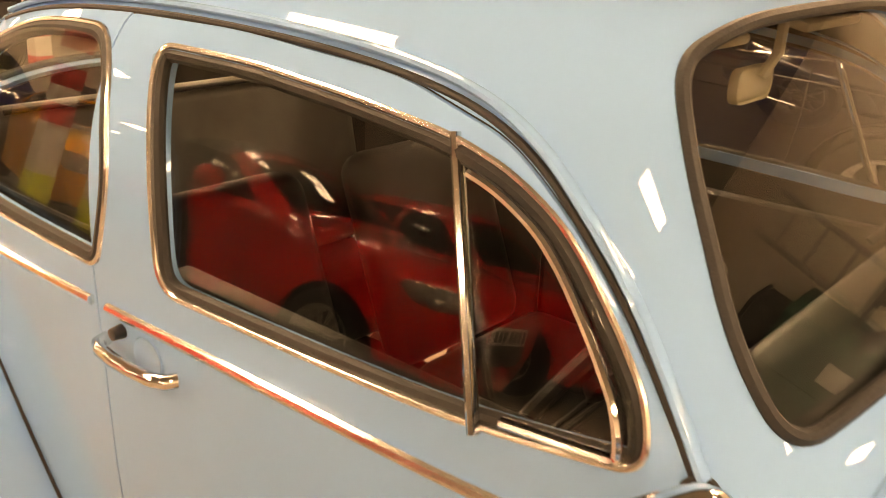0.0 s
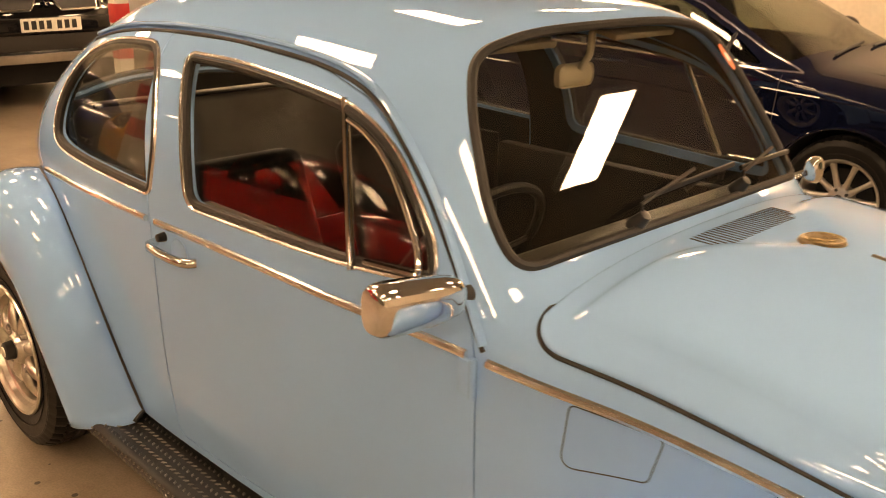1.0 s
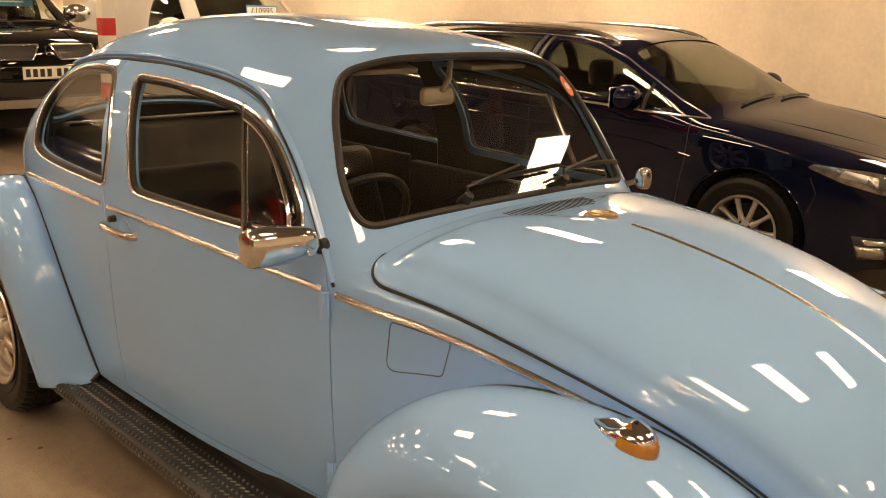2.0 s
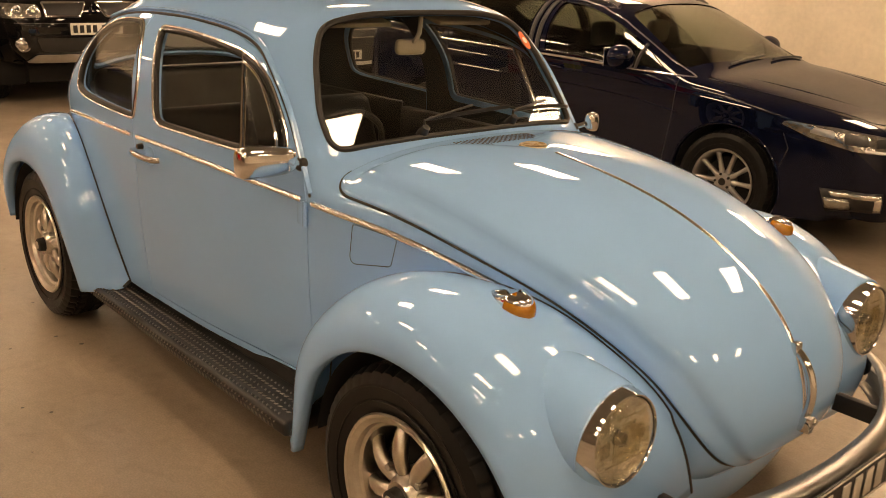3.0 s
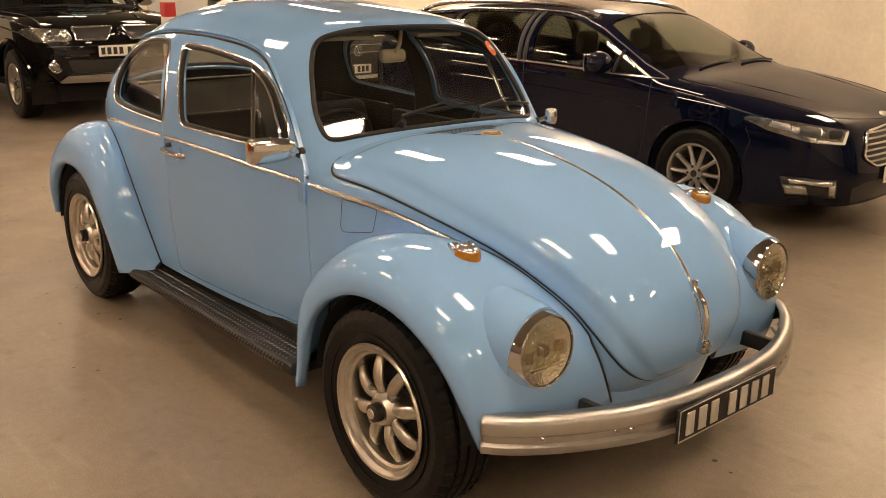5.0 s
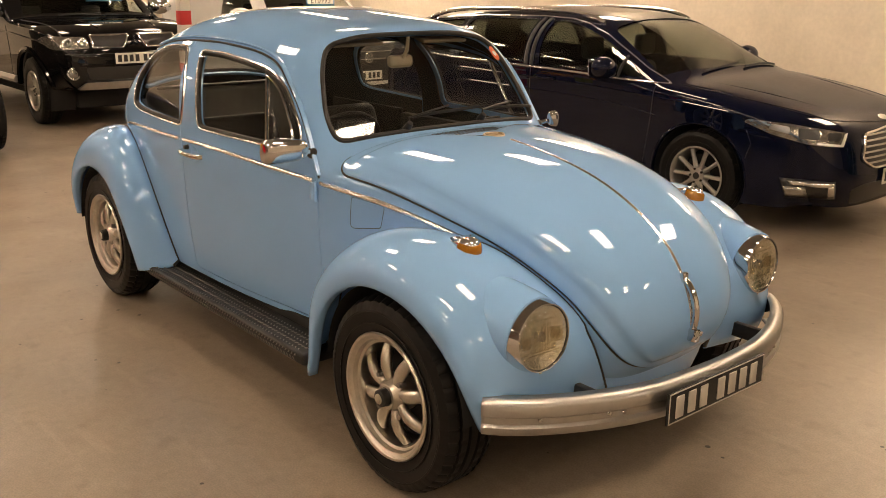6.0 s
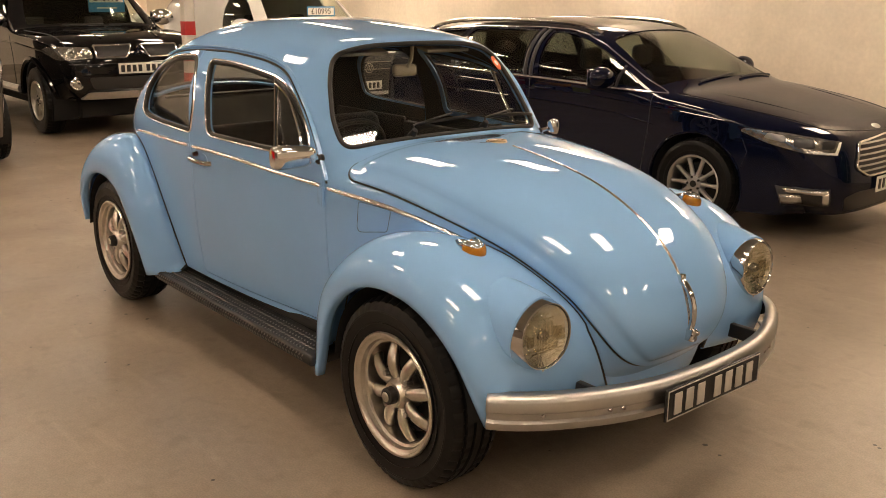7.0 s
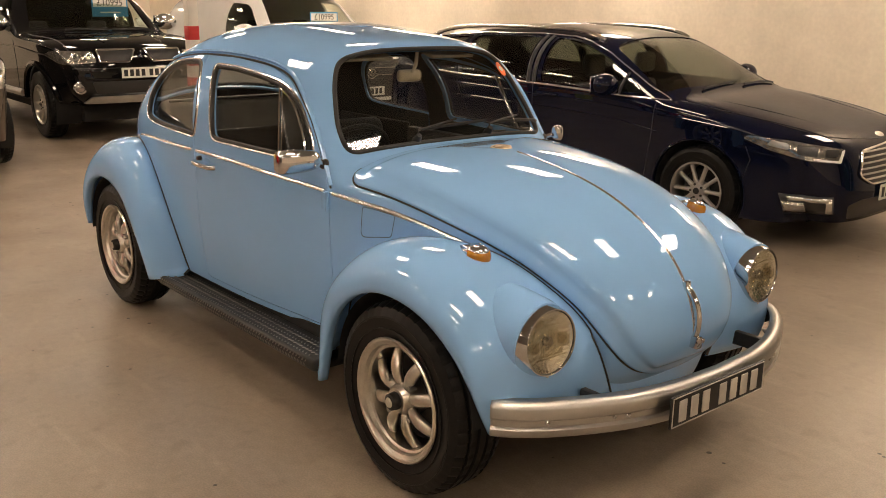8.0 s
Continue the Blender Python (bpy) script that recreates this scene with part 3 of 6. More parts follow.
# top x z | belt x y z | sill x y z | curve exponents
BEETLE = [
    (1.61, 0.255, 1.545, 0.25, 0.27, 1.52, 0.255, 0.25, 2.4, 2.3),
    (1.645, 0.35, 1.58, 0.26, 0.37, 1.55, 0.27, 0.34, 2.5, 2.3),
    (1.705, 0.42, 1.61, 0.29, 0.42, 1.58, 0.30, 0.34, 2.6, 2.3),
    (1.74, 0.525, 1.625, 0.315, 0.52, 1.56, 0.33, 0.34, 2.7, 2.3),
    (1.71, 0.645, 1.565, 0.345, 0.62, 1.50, 0.36, 0.33, 2.9, 2.3),
    (1.63, 0.755, 1.455, 0.385, 0.69, 1.40, 0.39, 0.32, 3.0, 2.4),
    (1.49, 0.848, 1.32, 0.425, 0.745, 1.28, 0.43, 0.31, 3.0, 2.4),
    (1.30, 0.92, 1.14, 0.468, 0.79, 1.10, 0.46, 0.30, 2.9, 2.3),
    (1.05, 0.968, 0.94, 0.507, 0.825, 0.92, 0.50, 0.30, 2.8, 2.2),
    (0.86, 0.988, 0.80, 0.53, 0.84, 0.79, 0.53, 0.30, 2.7, 2.2),
    (0.72, 0.995, 0.69, 0.555, 0.85, 0.69, 0.55, 0.30, 2.6, 2.2),
    (0.625, 1.005, 0.60, 0.57, 0.858, 0.60, 0.530, 0.29, 2.6, 2.2),
    (0.578, 1.055, 0.55, 0.578, 0.863, 0.55, 0.540, 0.29, 2.8, 2.4),
    (0.465, 1.215, 0.43, 0.595, 0.872, 0.43, 0.555, 0.29, 3.7, 2.8),
    (0.365, 1.345, 0.30, 0.615, 0.88, 0.30, 0.565, 0.29, 3.7, 2.7),
    (0.27, 1.383, 0.20, 0.63, 0.888, 0.20, 0.575, 0.29, 3.5, 2.6),
    (-0.03, 1.418, -0.03, 0.65, 0.90, -0.03, 0.595, 0.29, 3.4, 2.6),
    (-0.35, 1.436, -0.33, 0.665, 0.905, -0.33, 0.605, 0.29, 3.2, 2.5),
    (-0.70, 1.405, -0.65, 0.668, 0.905, -0.64, 0.605, 0.29, 3.1, 2.45),
    (-1.00, 1.325, -0.90, 0.65, 0.90, -0.88, 0.585, 0.29, 2.8, 2.3),
    (-1.28, 1.18, -1.14, 0.60, 0.87, -1.10, 0.57, 0.30, 2.6, 2.2),
    (-1.52, 0.98, -1.35, 0.525, 0.80, -1.30, 0.50, 0.30, 2.4, 2.1),
    (-1.69, 0.76, -1.50, 0.47, 0.70, -1.44, 0.46, 0.32, 2.3, 2.1),
    (-1.78, 0.56, -1.58, 0.44, 0.56, -1.52, 0.43, 0.34, 2.2, 2.1),
    (-1.79, 0.42, -1.60, 0.42, 0.43, -1.54, 0.42, 0.36, 2.2, 2.1),
]
body = Hull(BEETLE, 170, 46, 14)
body.trees()
car = holder("vintage_car", pose(0, 0, 0), "pale blue vintage two-door saloon with rounded wings and chrome trim", "car")

DOOR = rounded([(-0.415, 0.315), (0.555, 0.315), (0.565, 0.85), (0.546, 0.925), (0.48, 1.025), (0.418, 1.112), (0.352, 1.183), (0.272, 1.238), (0.10, 1.283), (-0.175, 1.304), (-0.42, 1.302), (-0.352, 0.9)], [0.03, 0.03] + [0.05] * 8 + [0.02, 0.3])
SIDE_WIN = rounded([(-0.205, 0.966), (0.31, 0.957), (0.475, 0.966), (0.462, 1.027), (0.42, 1.09), (0.374, 1.146), (0.34, 1.178), (0.287, 1.208), (0.207, 1.232), (0.058, 1.252), (-0.117, 1.268), (-0.305, 1.27), (-0.235, 1.127)], [0.04, 0.2, 0.035] + [0.05] * 8 + [0.035, 0.2])
QUARTER = rounded([(-0.352, 0.960), (-0.325, 1.09), (-0.382, 1.223), (-0.445, 1.278), (-0.573, 1.276), (-0.695, 1.262), (-0.831, 1.216), (-0.890, 1.144), (-0.908, 1.072), (-0.900, 1.0), (-0.837, 0.982), (-0.727, 0.974), (-0.553, 0.967)], [0.03, 0.2, 0.1, 0.04] + [0.08] * 5 + [0.05] * 4)
SCREEN = Matrix.Translation((0.47, 0, 1.205)) @ Matrix(((0, -0.588, 0.809), (1, 0, 0), (0, 0.809, 0.588))).to_4x4()
FRONT_WIN = rounded([(-0.50, -0.245), (0, -0.252), (0.50, -0.245), (0.505, -0.12), (0.458, 0.058), (0.40, 0.162), (0.25, 0.187), (0, 0.191), (-0.25, 0.187), (-0.40, 0.162), (-0.458, 0.058), (-0.505, -0.12)], [0.09, 0.5, 0.09, 0.2, 0.2, 0.09, 0.1, 0.2, 0.1, 0.09, 0.2, 0.2])
BACK = Matrix.Translation((-1.10, 0, 1.30)) @ Matrix(((0, 0.75, -0.66), (1, 0, 0), (0, 0.66, 0.75))).to_4x4()
REAR_WIN = rounded([(-0.44, -0.39), (0.44, -0.39), (0.38, 0.12), (-0.38, 0.12)], [0.12, 0.12, 0.1, 0.1])


SIDE_LINE, QUARTER_LINE, FRONT_LINE = SIDE_WIN, QUARTER, FRONT_WIN
SIDE_WIN, QUARTER, FRONT_WIN = inset(SIDE_WIN, 0.010), inset(QUARTER, 0.014), inset(FRONT_WIN, 0.011)
sv, sf = body.shell(0.022)


def flat_pane(outline, p, nrm):
    """A flat sheet of glass behind a window's outline: the outline drawn across onto the plane through p."""
    nrm = Vector(nrm).normalized()
    bm = bmesh.new()
    rows = [[bm.verts.new((a, p[1] - (nrm.x * (a - p[0]) + nrm.z * (b - p[2])) / nrm.y, b)) for a, b in outline]]
    rows.append([bm.verts.new(v.co - nrm * 0.004) for v in rows[0]])
    n = len(outline)
    for i in range(n):
        j = (i + 1) % n
        bm.faces.new((rows[0][i], rows[0][j], rows[1][j], rows[1][i]))
    bm.faces.new(rows[0])
    bm.faces.new(rows[1])
    return bm


holes = [("DIFFERENCE", prism(SIDE_WIN, "y", -1, 1)), ("DIFFERENCE", prism(QUARTER, "y", -1, 1)),
         ("DIFFERENCE", prism(FRONT_WIN, SCREEN, -0.2, 0.2)), ("DIFFERENCE", prism(REAR_WIN, BACK, -0.2, 0.2))]
shell = carve(sv, sf, holes + [("DIFFERENCE", prism(DOOR, "y", -1, -0.25)), ("DIFFERENCE", prism(DOOR, "y", 0.25, 1))], PAINT_BLUE, body, "body")
part("body", shell, PAINT_BLUE, car)
iv, jf = body.shell(0.004, -0.028)
lining_cut = [("DIFFERENCE", prism(inset(QUARTER, -0.008), "y", -1, 1)), ("DIFFERENCE", prism(inset(FRONT_WIN, -0.008), SCREEN, -0.2, 0.2)), ("DIFFERENCE", prism(inset(REAR_WIN, -0.008), BACK, -0.2, 0.2)),
              ("DIFFERENCE", prism(inset(DOOR, -0.004), "y", -1, 1)), ("DIFFERENCE", prism([(0.45, 0.1), (0.95, 0.1), (0.95, 0.98), (0.45, 0.98)], "y", -1, 1)), ("DIFFERENCE", prism([(0.9, 0.1), (1.9, 0.1), (1.9, 1.3), (0.9, 1.3)], "y", -1, 1))]
part("lining", carve(iv, jf, lining_cut, LINING, body, "lining"), LINING, car, "dark cabin lining")
gv, gf = body.shell(0.004, -0.009)
for side in (-1, 1):
    lo, hi = sorted((side * 0.25, side * 1.0))
    d = part("door", carve(sv, sf, [("INTERSECT", prism(inset(DOOR, 0.0035), "y", lo, hi)), ("DIFFERENCE", prism(SIDE_WIN, "y", -1, 1))], PAINT_BLUE, body, "door"), PAINT_BLUE, car)
    part("window_pane", flat_pane(inset(SIDE_WIN, -0.004), (0.1, side * 0.625, 0.96), (0.075, side * 0.975, 0.2)), GLASS, d, sharp=30)
    part("quarter_pane", flat_pane(inset(QUARTER, -0.004), (-0.5, side * 0.645, 0.97), (-0.045, side * 0.975, 0.205)), GLASS, car, sharp=30)
    for outline, owner, thick in ((SIDE_LINE, d, 0.009), (QUARTER_LINE, car, 0.011)):
        o = densify(outline)
        p, n = on_skin(body, inset(o, 0.009), (0, -side, 0), side * 1.2)
        part("window_seal", sweep(pad(p, n, -0.006), thick, True), RUBBER, owner)
        p, n = on_skin(body, o, (0, -side, 0), side * 1.2)
        part("window_trim", sweep(pad(p, n, 0.001), 0.0046, True), TRIM_METAL, owner, "bright polished strip")
    part("door_lining", carve(iv, jf, [("INTERSECT", prism(inset(DOOR, 0.004), "y", lo, hi)), ("DIFFERENCE", prism(inset(SIDE_WIN, -0.022), "y", -1, 1))], LINING, body, "door_lining"), LINING, d, "dark door lining")
    # quarter light: upright bar and chrome frame of the hinged pane
    bot, top = Vector((0.305, side * 0.628, 0.955)), Vector((0.203, side * 0.552, 1.236))
    part("divider_bar", sweep([bot + (top - bot) * k / 6 for k in range(7)], 0.009, flat=0.7), CHROME, d, "bright chrome upright")
    vent = [q for q in densify(inset(SIDE_WIN, 0.006), 0.02) if q[0] > 0.222 + (1.236 - q[1]) * 0.36]
    part("vent_frame", sweep([Vector((a, side * (0.637 - 0.2 / 0.975 * (b - 0.96) - (a - 0.1) * 0.0775), b)) for a, b in vent], 0.008, flat=0.7), CHROME, d)
    p, n = on_skin(body, densify(inset(DOOR, 0.0)), (0, -side, 0), side * 1.2)
    part("door_seal", sweep(pad(p, n, -0.010), 0.006, True), RUBBER, d)
    # drip rail from the screen pillar over the windows to the rear
    rail = cubic(np.linspace(0, 1, 9), [(0.575, 0.885), (0.50, 1.005), (0.425, 1.115), (0.355, 1.192), (0.275, 1.248), (0.10, 1.293), (-0.25, 1.315), (-0.62, 1.30), (-0.86, 1.258)])(np.linspace(0, 1, 60))
    p, n = on_skin(body, rail, (0, -side, 0), side * 1.2)
    part("drip_rail", sweep(pad(p, n, 0.004), 0.009, flat=0.6), PAINT_BLUE, car)
    # thin black strip that stands in for the shade under the rail
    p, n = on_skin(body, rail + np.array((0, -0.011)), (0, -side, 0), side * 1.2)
    part("rail_shadow_strip", sweep(pad(p, n, -0.001), 0.005), RUBBER, car)
    # waist trim: one strip on the door, one before it, one behind
    for owner, x0, x1 in ((d, -0.338, 0.548), (car, 0.585, 1.31), (car, -1.02, -0.372)):
        us = np.linspace(0, 1, 400)
        q = body.f(us)
        sel = [i for i in range(400) if x0 <= q[i, 2] <= x1]
        line = [Vector((q[i, 2], side * (q[i, 3] + 0.004), q[i, 4])) for i in sel]
        part("waist_trim", sweep(line, 0.0085, flat=0.9, up=[(0, side, 0)] * len(line)), TRIM_METAL, owner, "slim chrome waist strip")
for nm, win, mat4, way in (("windscreen", FRONT_WIN, SCREEN, -1), ("rear_window", REAR_WIN, BACK, -1)):
    pane = part(nm, carve(gv, gf, [("INTERSECT", prism(inset(win, -0.006), mat4, -0.2, 0.2))], GLASS, body, nm), GLASS, car)
    if nm == "windscreen":
        # the glass is nearly flat: even out the facets' shading towards one plane
        flat = Vector((math.sin(radians(56)), 0, math.cos(radians(56))))
        me = pane.data
        out = []
        for f in me.polygons:
            s_ = f.normal.dot(flat)
            for _ in f.loop_indices:
                out.append(flat if s_ > 0.5 else -flat if s_ < -0.5 else f.normal)
        me.normals_split_custom_set([tuple(v) for v in out])
    z = mat4.to_3x3() @ Vector((0, 0, -1))
    p, n = on_skin(body, densify(win), z, 0.3, mat4)
    part("screen_seal", sweep(pad(p, n, -0.001), 0.0095, True), RUBBER, car, "black rubber seal")

# bonnet: a raised lid that follows the skin
uk = body.knots
U_REAR, U_FRONT = float(uk[10]) * 0.26 + float(uk[11]) * 0.74, float(uk[1]) * 0.3 + float(uk[2]) * 0.7
CLOSE = (U_REAR - float(uk[4])) / (U_REAR - U_FRONT)
MID = body.grid.shape[1] // 2
NV = body.nv - 1


def bonnet_edge(a):
    """Half the lid's width in columns, at a from its rear (0) to its lower lip (1)."""
    w = 0.915
    if a < 0.07:
        w *= 0.86 + 0.14 * math.sqrt(1 - (1 - a / 0.07) ** 2)
    if a > CLOSE:
        w *= math.sqrt(max(0.0, 1 - ((a - CLOSE) / (1 - CLOSE)) ** 2.3))
    return max(w, 0.01) * NV


def bonnet_point(a, s, lift):
    p, n = body.at(U_REAR + (U_FRONT - U_REAR) * a, MID + s * bonnet_edge(a))
    return p + n * lift


na, ns = 90, 61
As = np.concatenate([0.5 * (1 - np.cos(np.linspace(0, np.pi, na)))])
Ss = np.sin(np.linspace(-np.pi / 2, np.pi / 2, ns))
base = np.array([[bonnet_point(a, s, 0) for s in Ss] for a in As])
lid = np.empty_like(base)
half = np.linalg.norm(np.diff(base, axis=1), axis=2).sum(1) / 2
length = np.linalg.norm(np.diff(base[:, ns // 2], axis=0), axis=1).sum()
for i, a in enumerate(As):
    for j, s in enumerate(Ss):
        d = min((1 - abs(s)) * half[i], a * length, (1 - a) * length)
        e1 = min(1, d / 0.012)
        y = base[i, j][1]
        d2 = min((1 - abs(s)) * half[i], a * length - 0.16 * math.exp(-(y / 0.14) ** 2), (1 - a) * length)
        e2 = min(1, max(0, (d2 - 0.055) / 0.04))
        lift = -0.006 + 0.014 * math.sqrt(1 - (1 - e1) ** 2) + 0.014 * (e2 * e2 * (3 - 2 * e2))
        lid[i, j] = bonnet_point(a, s, lift)
bonnet = part("bonnet", grid_mesh("bonnet", lid, PAINT_BLUE), PAINT_BLUE, car)
edge = [bonnet_point(a, -1, 0.001) for a in As] + [bonnet_point(a, 1, 0.001) for a in As[::-1]]
part("bonnet_seal", sweep(edge, 0.0042, True), RUBBER, car)
mid = [lid[i, ns // 2] for i in range(10, na - 18) if lid[i, ns // 2][0] > 0.925]
part("bonnet_strip", sweep(mid, 0.0055, flat=0.6), TRIM_METAL, bonnet, "slim chrome strip")


# wings: seam on the body, lip of the wheel arch, and two pulls of the curve between
def wing(name, rows, side, n_u=60, n_v=26):
    rows = np.array(rows, float)
    k = np.concatenate([[0], np.cumsum(np.linalg.norm(np.diff(rows[:, 3:6], axis=0), axis=1) + 0.5 * np.linalg.norm(np.diff(rows[:, 0:3], axis=0), axis=1))])
    q = cubic(k / k[-1], rows)(np.linspace(0, 1, n_u))
    I, L, a, b, c = q[:, 0:3].copy(), q[:, 3:6], q[:, 6:9], q[:, 9:12], q[:, 12]
    for k, (x, y, z) in enumerate(I):
        hit = body.bvh.ray_cast(Vector((x, 1.2, z)), Vector((0, -1, 0)))
        if hit[0] is not None and abs(hit[0].y - y) < 0.12 and not (x > 1.45 and z < 0.57):
            I[k, 1] = hit[0].y - 0.003
    t = np.linspace(0, 1, n_v)
    pts = np.empty((n_u, n_v + 3, 3))
    for i in range(n_u):
        C1, C2 = I[i] + a[i], L[i] + b[i]
        for j, s in enumerate(t):
            pts[i, j] = (1 - s) ** 3 * I[i] + 3 * s * (1 - s) ** 2 * C1 + 3 * s * s * (1 - s) * C2 + s ** 3 * L[i]
        inward = np.array([0, -1, 0])
        for j, (dy, dz) in enumerate(((0.006, 0.3), (0.018, 0.5), (0.03, 0.2))):
            pts[i, n_v + j] = L[i] + inward * dy - b[i] / max(1e-6, np.linalg.norm(b[i])) * 0.006 * dz
    pts[:, :, 1] *= side
    me = grid_mesh(name, pts, PAINT_BLUE)
    ob = part(name, me, PAINT_BLUE, car)
    md = ob.modifiers.new("thick", "SOLIDIFY")
    md.thickness, md.offset = 0.006, 0.0
    line = [Vector(pts[i, 0]) + Vector((0, side * 0.004, 0.003)) for i in range(n_u)]
    part("beading", sweep(line, 0.0065), RUBBER, ob, "black rubber beading")
    return ob, pts


FRONT_WING = [
    (0.60, 0.58, 0.25, 0.735, 0.74, 0.222, 0.00, 0.06, 0.00, -0.04, 0.0, 0.00, 0),
    (0.635, 0.575, 0.40, 0.80, 0.757, 0.37, 0.00, 0.08, 0.01, -0.07, 0.01, 0.03, 0),
    (0.71, 0.55, 0.55, 0.86, 0.765, 0.50, 0.00, 0.09, 0.03, -0.08, 0.02, 0.06, 0),
    (0.83, 0.52, 0.67, 0.97, 0.77, 0.60, 0.00, 0.10, 0.05, -0.06, 0.02, 0.09, 0),
    (1.00, 0.475, 0.755, 1.10, 0.77, 0.655, 0.00, 0.12, 0.06, -0.02, 0.02, 0.11, 0),
    (1.18, 0.44, 0.775, 1.23, 0.77, 0.665, 0.02, 0.13, 0.07, 0.02, 0.02, 0.12, 0),
    (1.35, 0.41, 0.75, 1.36, 0.765, 0.635, 0.05, 0.13, 0.07, 0.07, 0.02, 0.11, 0),
    (1.48, 0.38, 0.69, 1.46, 0.755, 0.57, 0.09, 0.12, 0.04, 0.11, 0.01, 0.07, 0),
    (1.605, 0.338, 0.59, 1.53, 0.74, 0.48, 0.06, 0.10, 0.01, 0.10, 0.01, 0.03, 0),
    (1.652, 0.303, 0.48, 1.56, 0.715, 0.39, 0.035, 0.10, 0.0, 0.09, 0.0, 0.00, 0),
    (1.648, 0.248, 0.36, 1.56, 0.68, 0.32, 0.02, 0.11, 0.0, 0.08, 0.0, -0.01, 0),
]
REAR_WING = [
    (-0.62, 0.635, 0.27, -0.78, 0.745, 0.235, 0.00, 0.05, 0.0, 0.04, 0.0, 0.0, 0),
    (-0.67, 0.645, 0.42, -0.82, 0.765, 0.38, 0.00, 0.06, 0.02, 0.06, 0.02, 0.03, 0),
    (-0.74, 0.645, 0.58, -0.89, 0.775, 0.51, 0.00, 0.07, 0.04, 0.07, 0.02, 0.07, 0),
    (-0.83, 0.64, 0.72, -0.98, 0.775, 0.60, 0.00, 0.07, 0.05, 0.05, 0.03, 0.10, 0),
    (-0.95, 0.62, 0.82, -1.09, 0.775, 0.655, 0.00, 0.08, 0.05, 0.02, 0.03, 0.13, 0),
    (-1.10, 0.58, 0.855, -1.21, 0.775, 0.67, -0.02, 0.10, 0.04, -0.01, 0.03, 0.14, 0),
    (-1.28, 0.52, 0.83, -1.33, 0.775, 0.65, -0.05, 0.12, 0.03, -0.05, 0.03, 0.12, 0),
    (-1.45, 0.47, 0.74, -1.45, 0.775, 0.58, -0.10, 0.12, 0.02, -0.09, 0.03, 0.08, 0),
    (-1.55, 0.44, 0.60, -1.53, 0.765, 0.47, -0.14, 0.11, 0.0, -0.12, 0.02, 0.03, 0),
    (-1.59, 0.42, 0.45, -1.56, 0.75, 0.36, -0.12, 0.10, -0.01, -0.10, 0.0, 0.0, 0),
]
wing_top = {}
for side in (-1, 1):
    wing_top[side] = wing("front_wing", FRONT_WING, side)[1]
    wing("rear_wing", REAR_WING, side)
for x, y in ((1.2, 0.66), (-1.2, 0.645)):
    wheel(car, pose(x, -y, 0.315), "eight")
    wheel(car, pose(x, y, 0.315, 0, 0, 180), "eight")
for x in (1.2, -1.2):
    for side in (-1, 1):
        bm = bmesh.new()
        rows = []
        for k in range(31):
            a = radians(4 + 172 * k / 30)
            rows.append([bm.verts.new((x + 0.352 * math.cos(a), side * y, 0.315 + 0.352 * math.sin(a))) for y in (0.40, 0.735)])
        for p, q in zip(rows, rows[1:]):
            bm.faces.new((p[0], p[1], q[1], q[0]))
        bm.faces.new([r_[0] for r_ in rows])
        part("arch_liner", bm, VOID, car)

# running boards
for side in (-1, 1):
    rb = part("running_board", boxed(-0.74, 0.66, min(side * 0.56, side * 0.72), max(side * 0.56, side * 0.72), 0.218, 0.265, 0.016, 3), RUBBER, car, "black chequered rubber running board")

# apron under the bonnet, between the wings
pts = np.empty((41, 14, 3))
for i, k in enumerate(np.linspace(-1, 1, 41)):
    for j, t in enumerate(np.linspace(0, 1, 14)):
        z = 0.235 + 0.275 * t
        y = k * float(np.interp(z, [0.235, 0.36, 0.48, 0.51], [0.215, 0.252, 0.305, 0.315]))
        pts[i, j] = (1.662 - 0.06 * (abs(y) / 0.36) ** 2.2 + 0.012 * t - 0.05 * (1 - t) ** 3, y, z)
part("front_apron", grid_mesh("front_apron", pts, PAINT_BLUE), PAINT_BLUE, car)

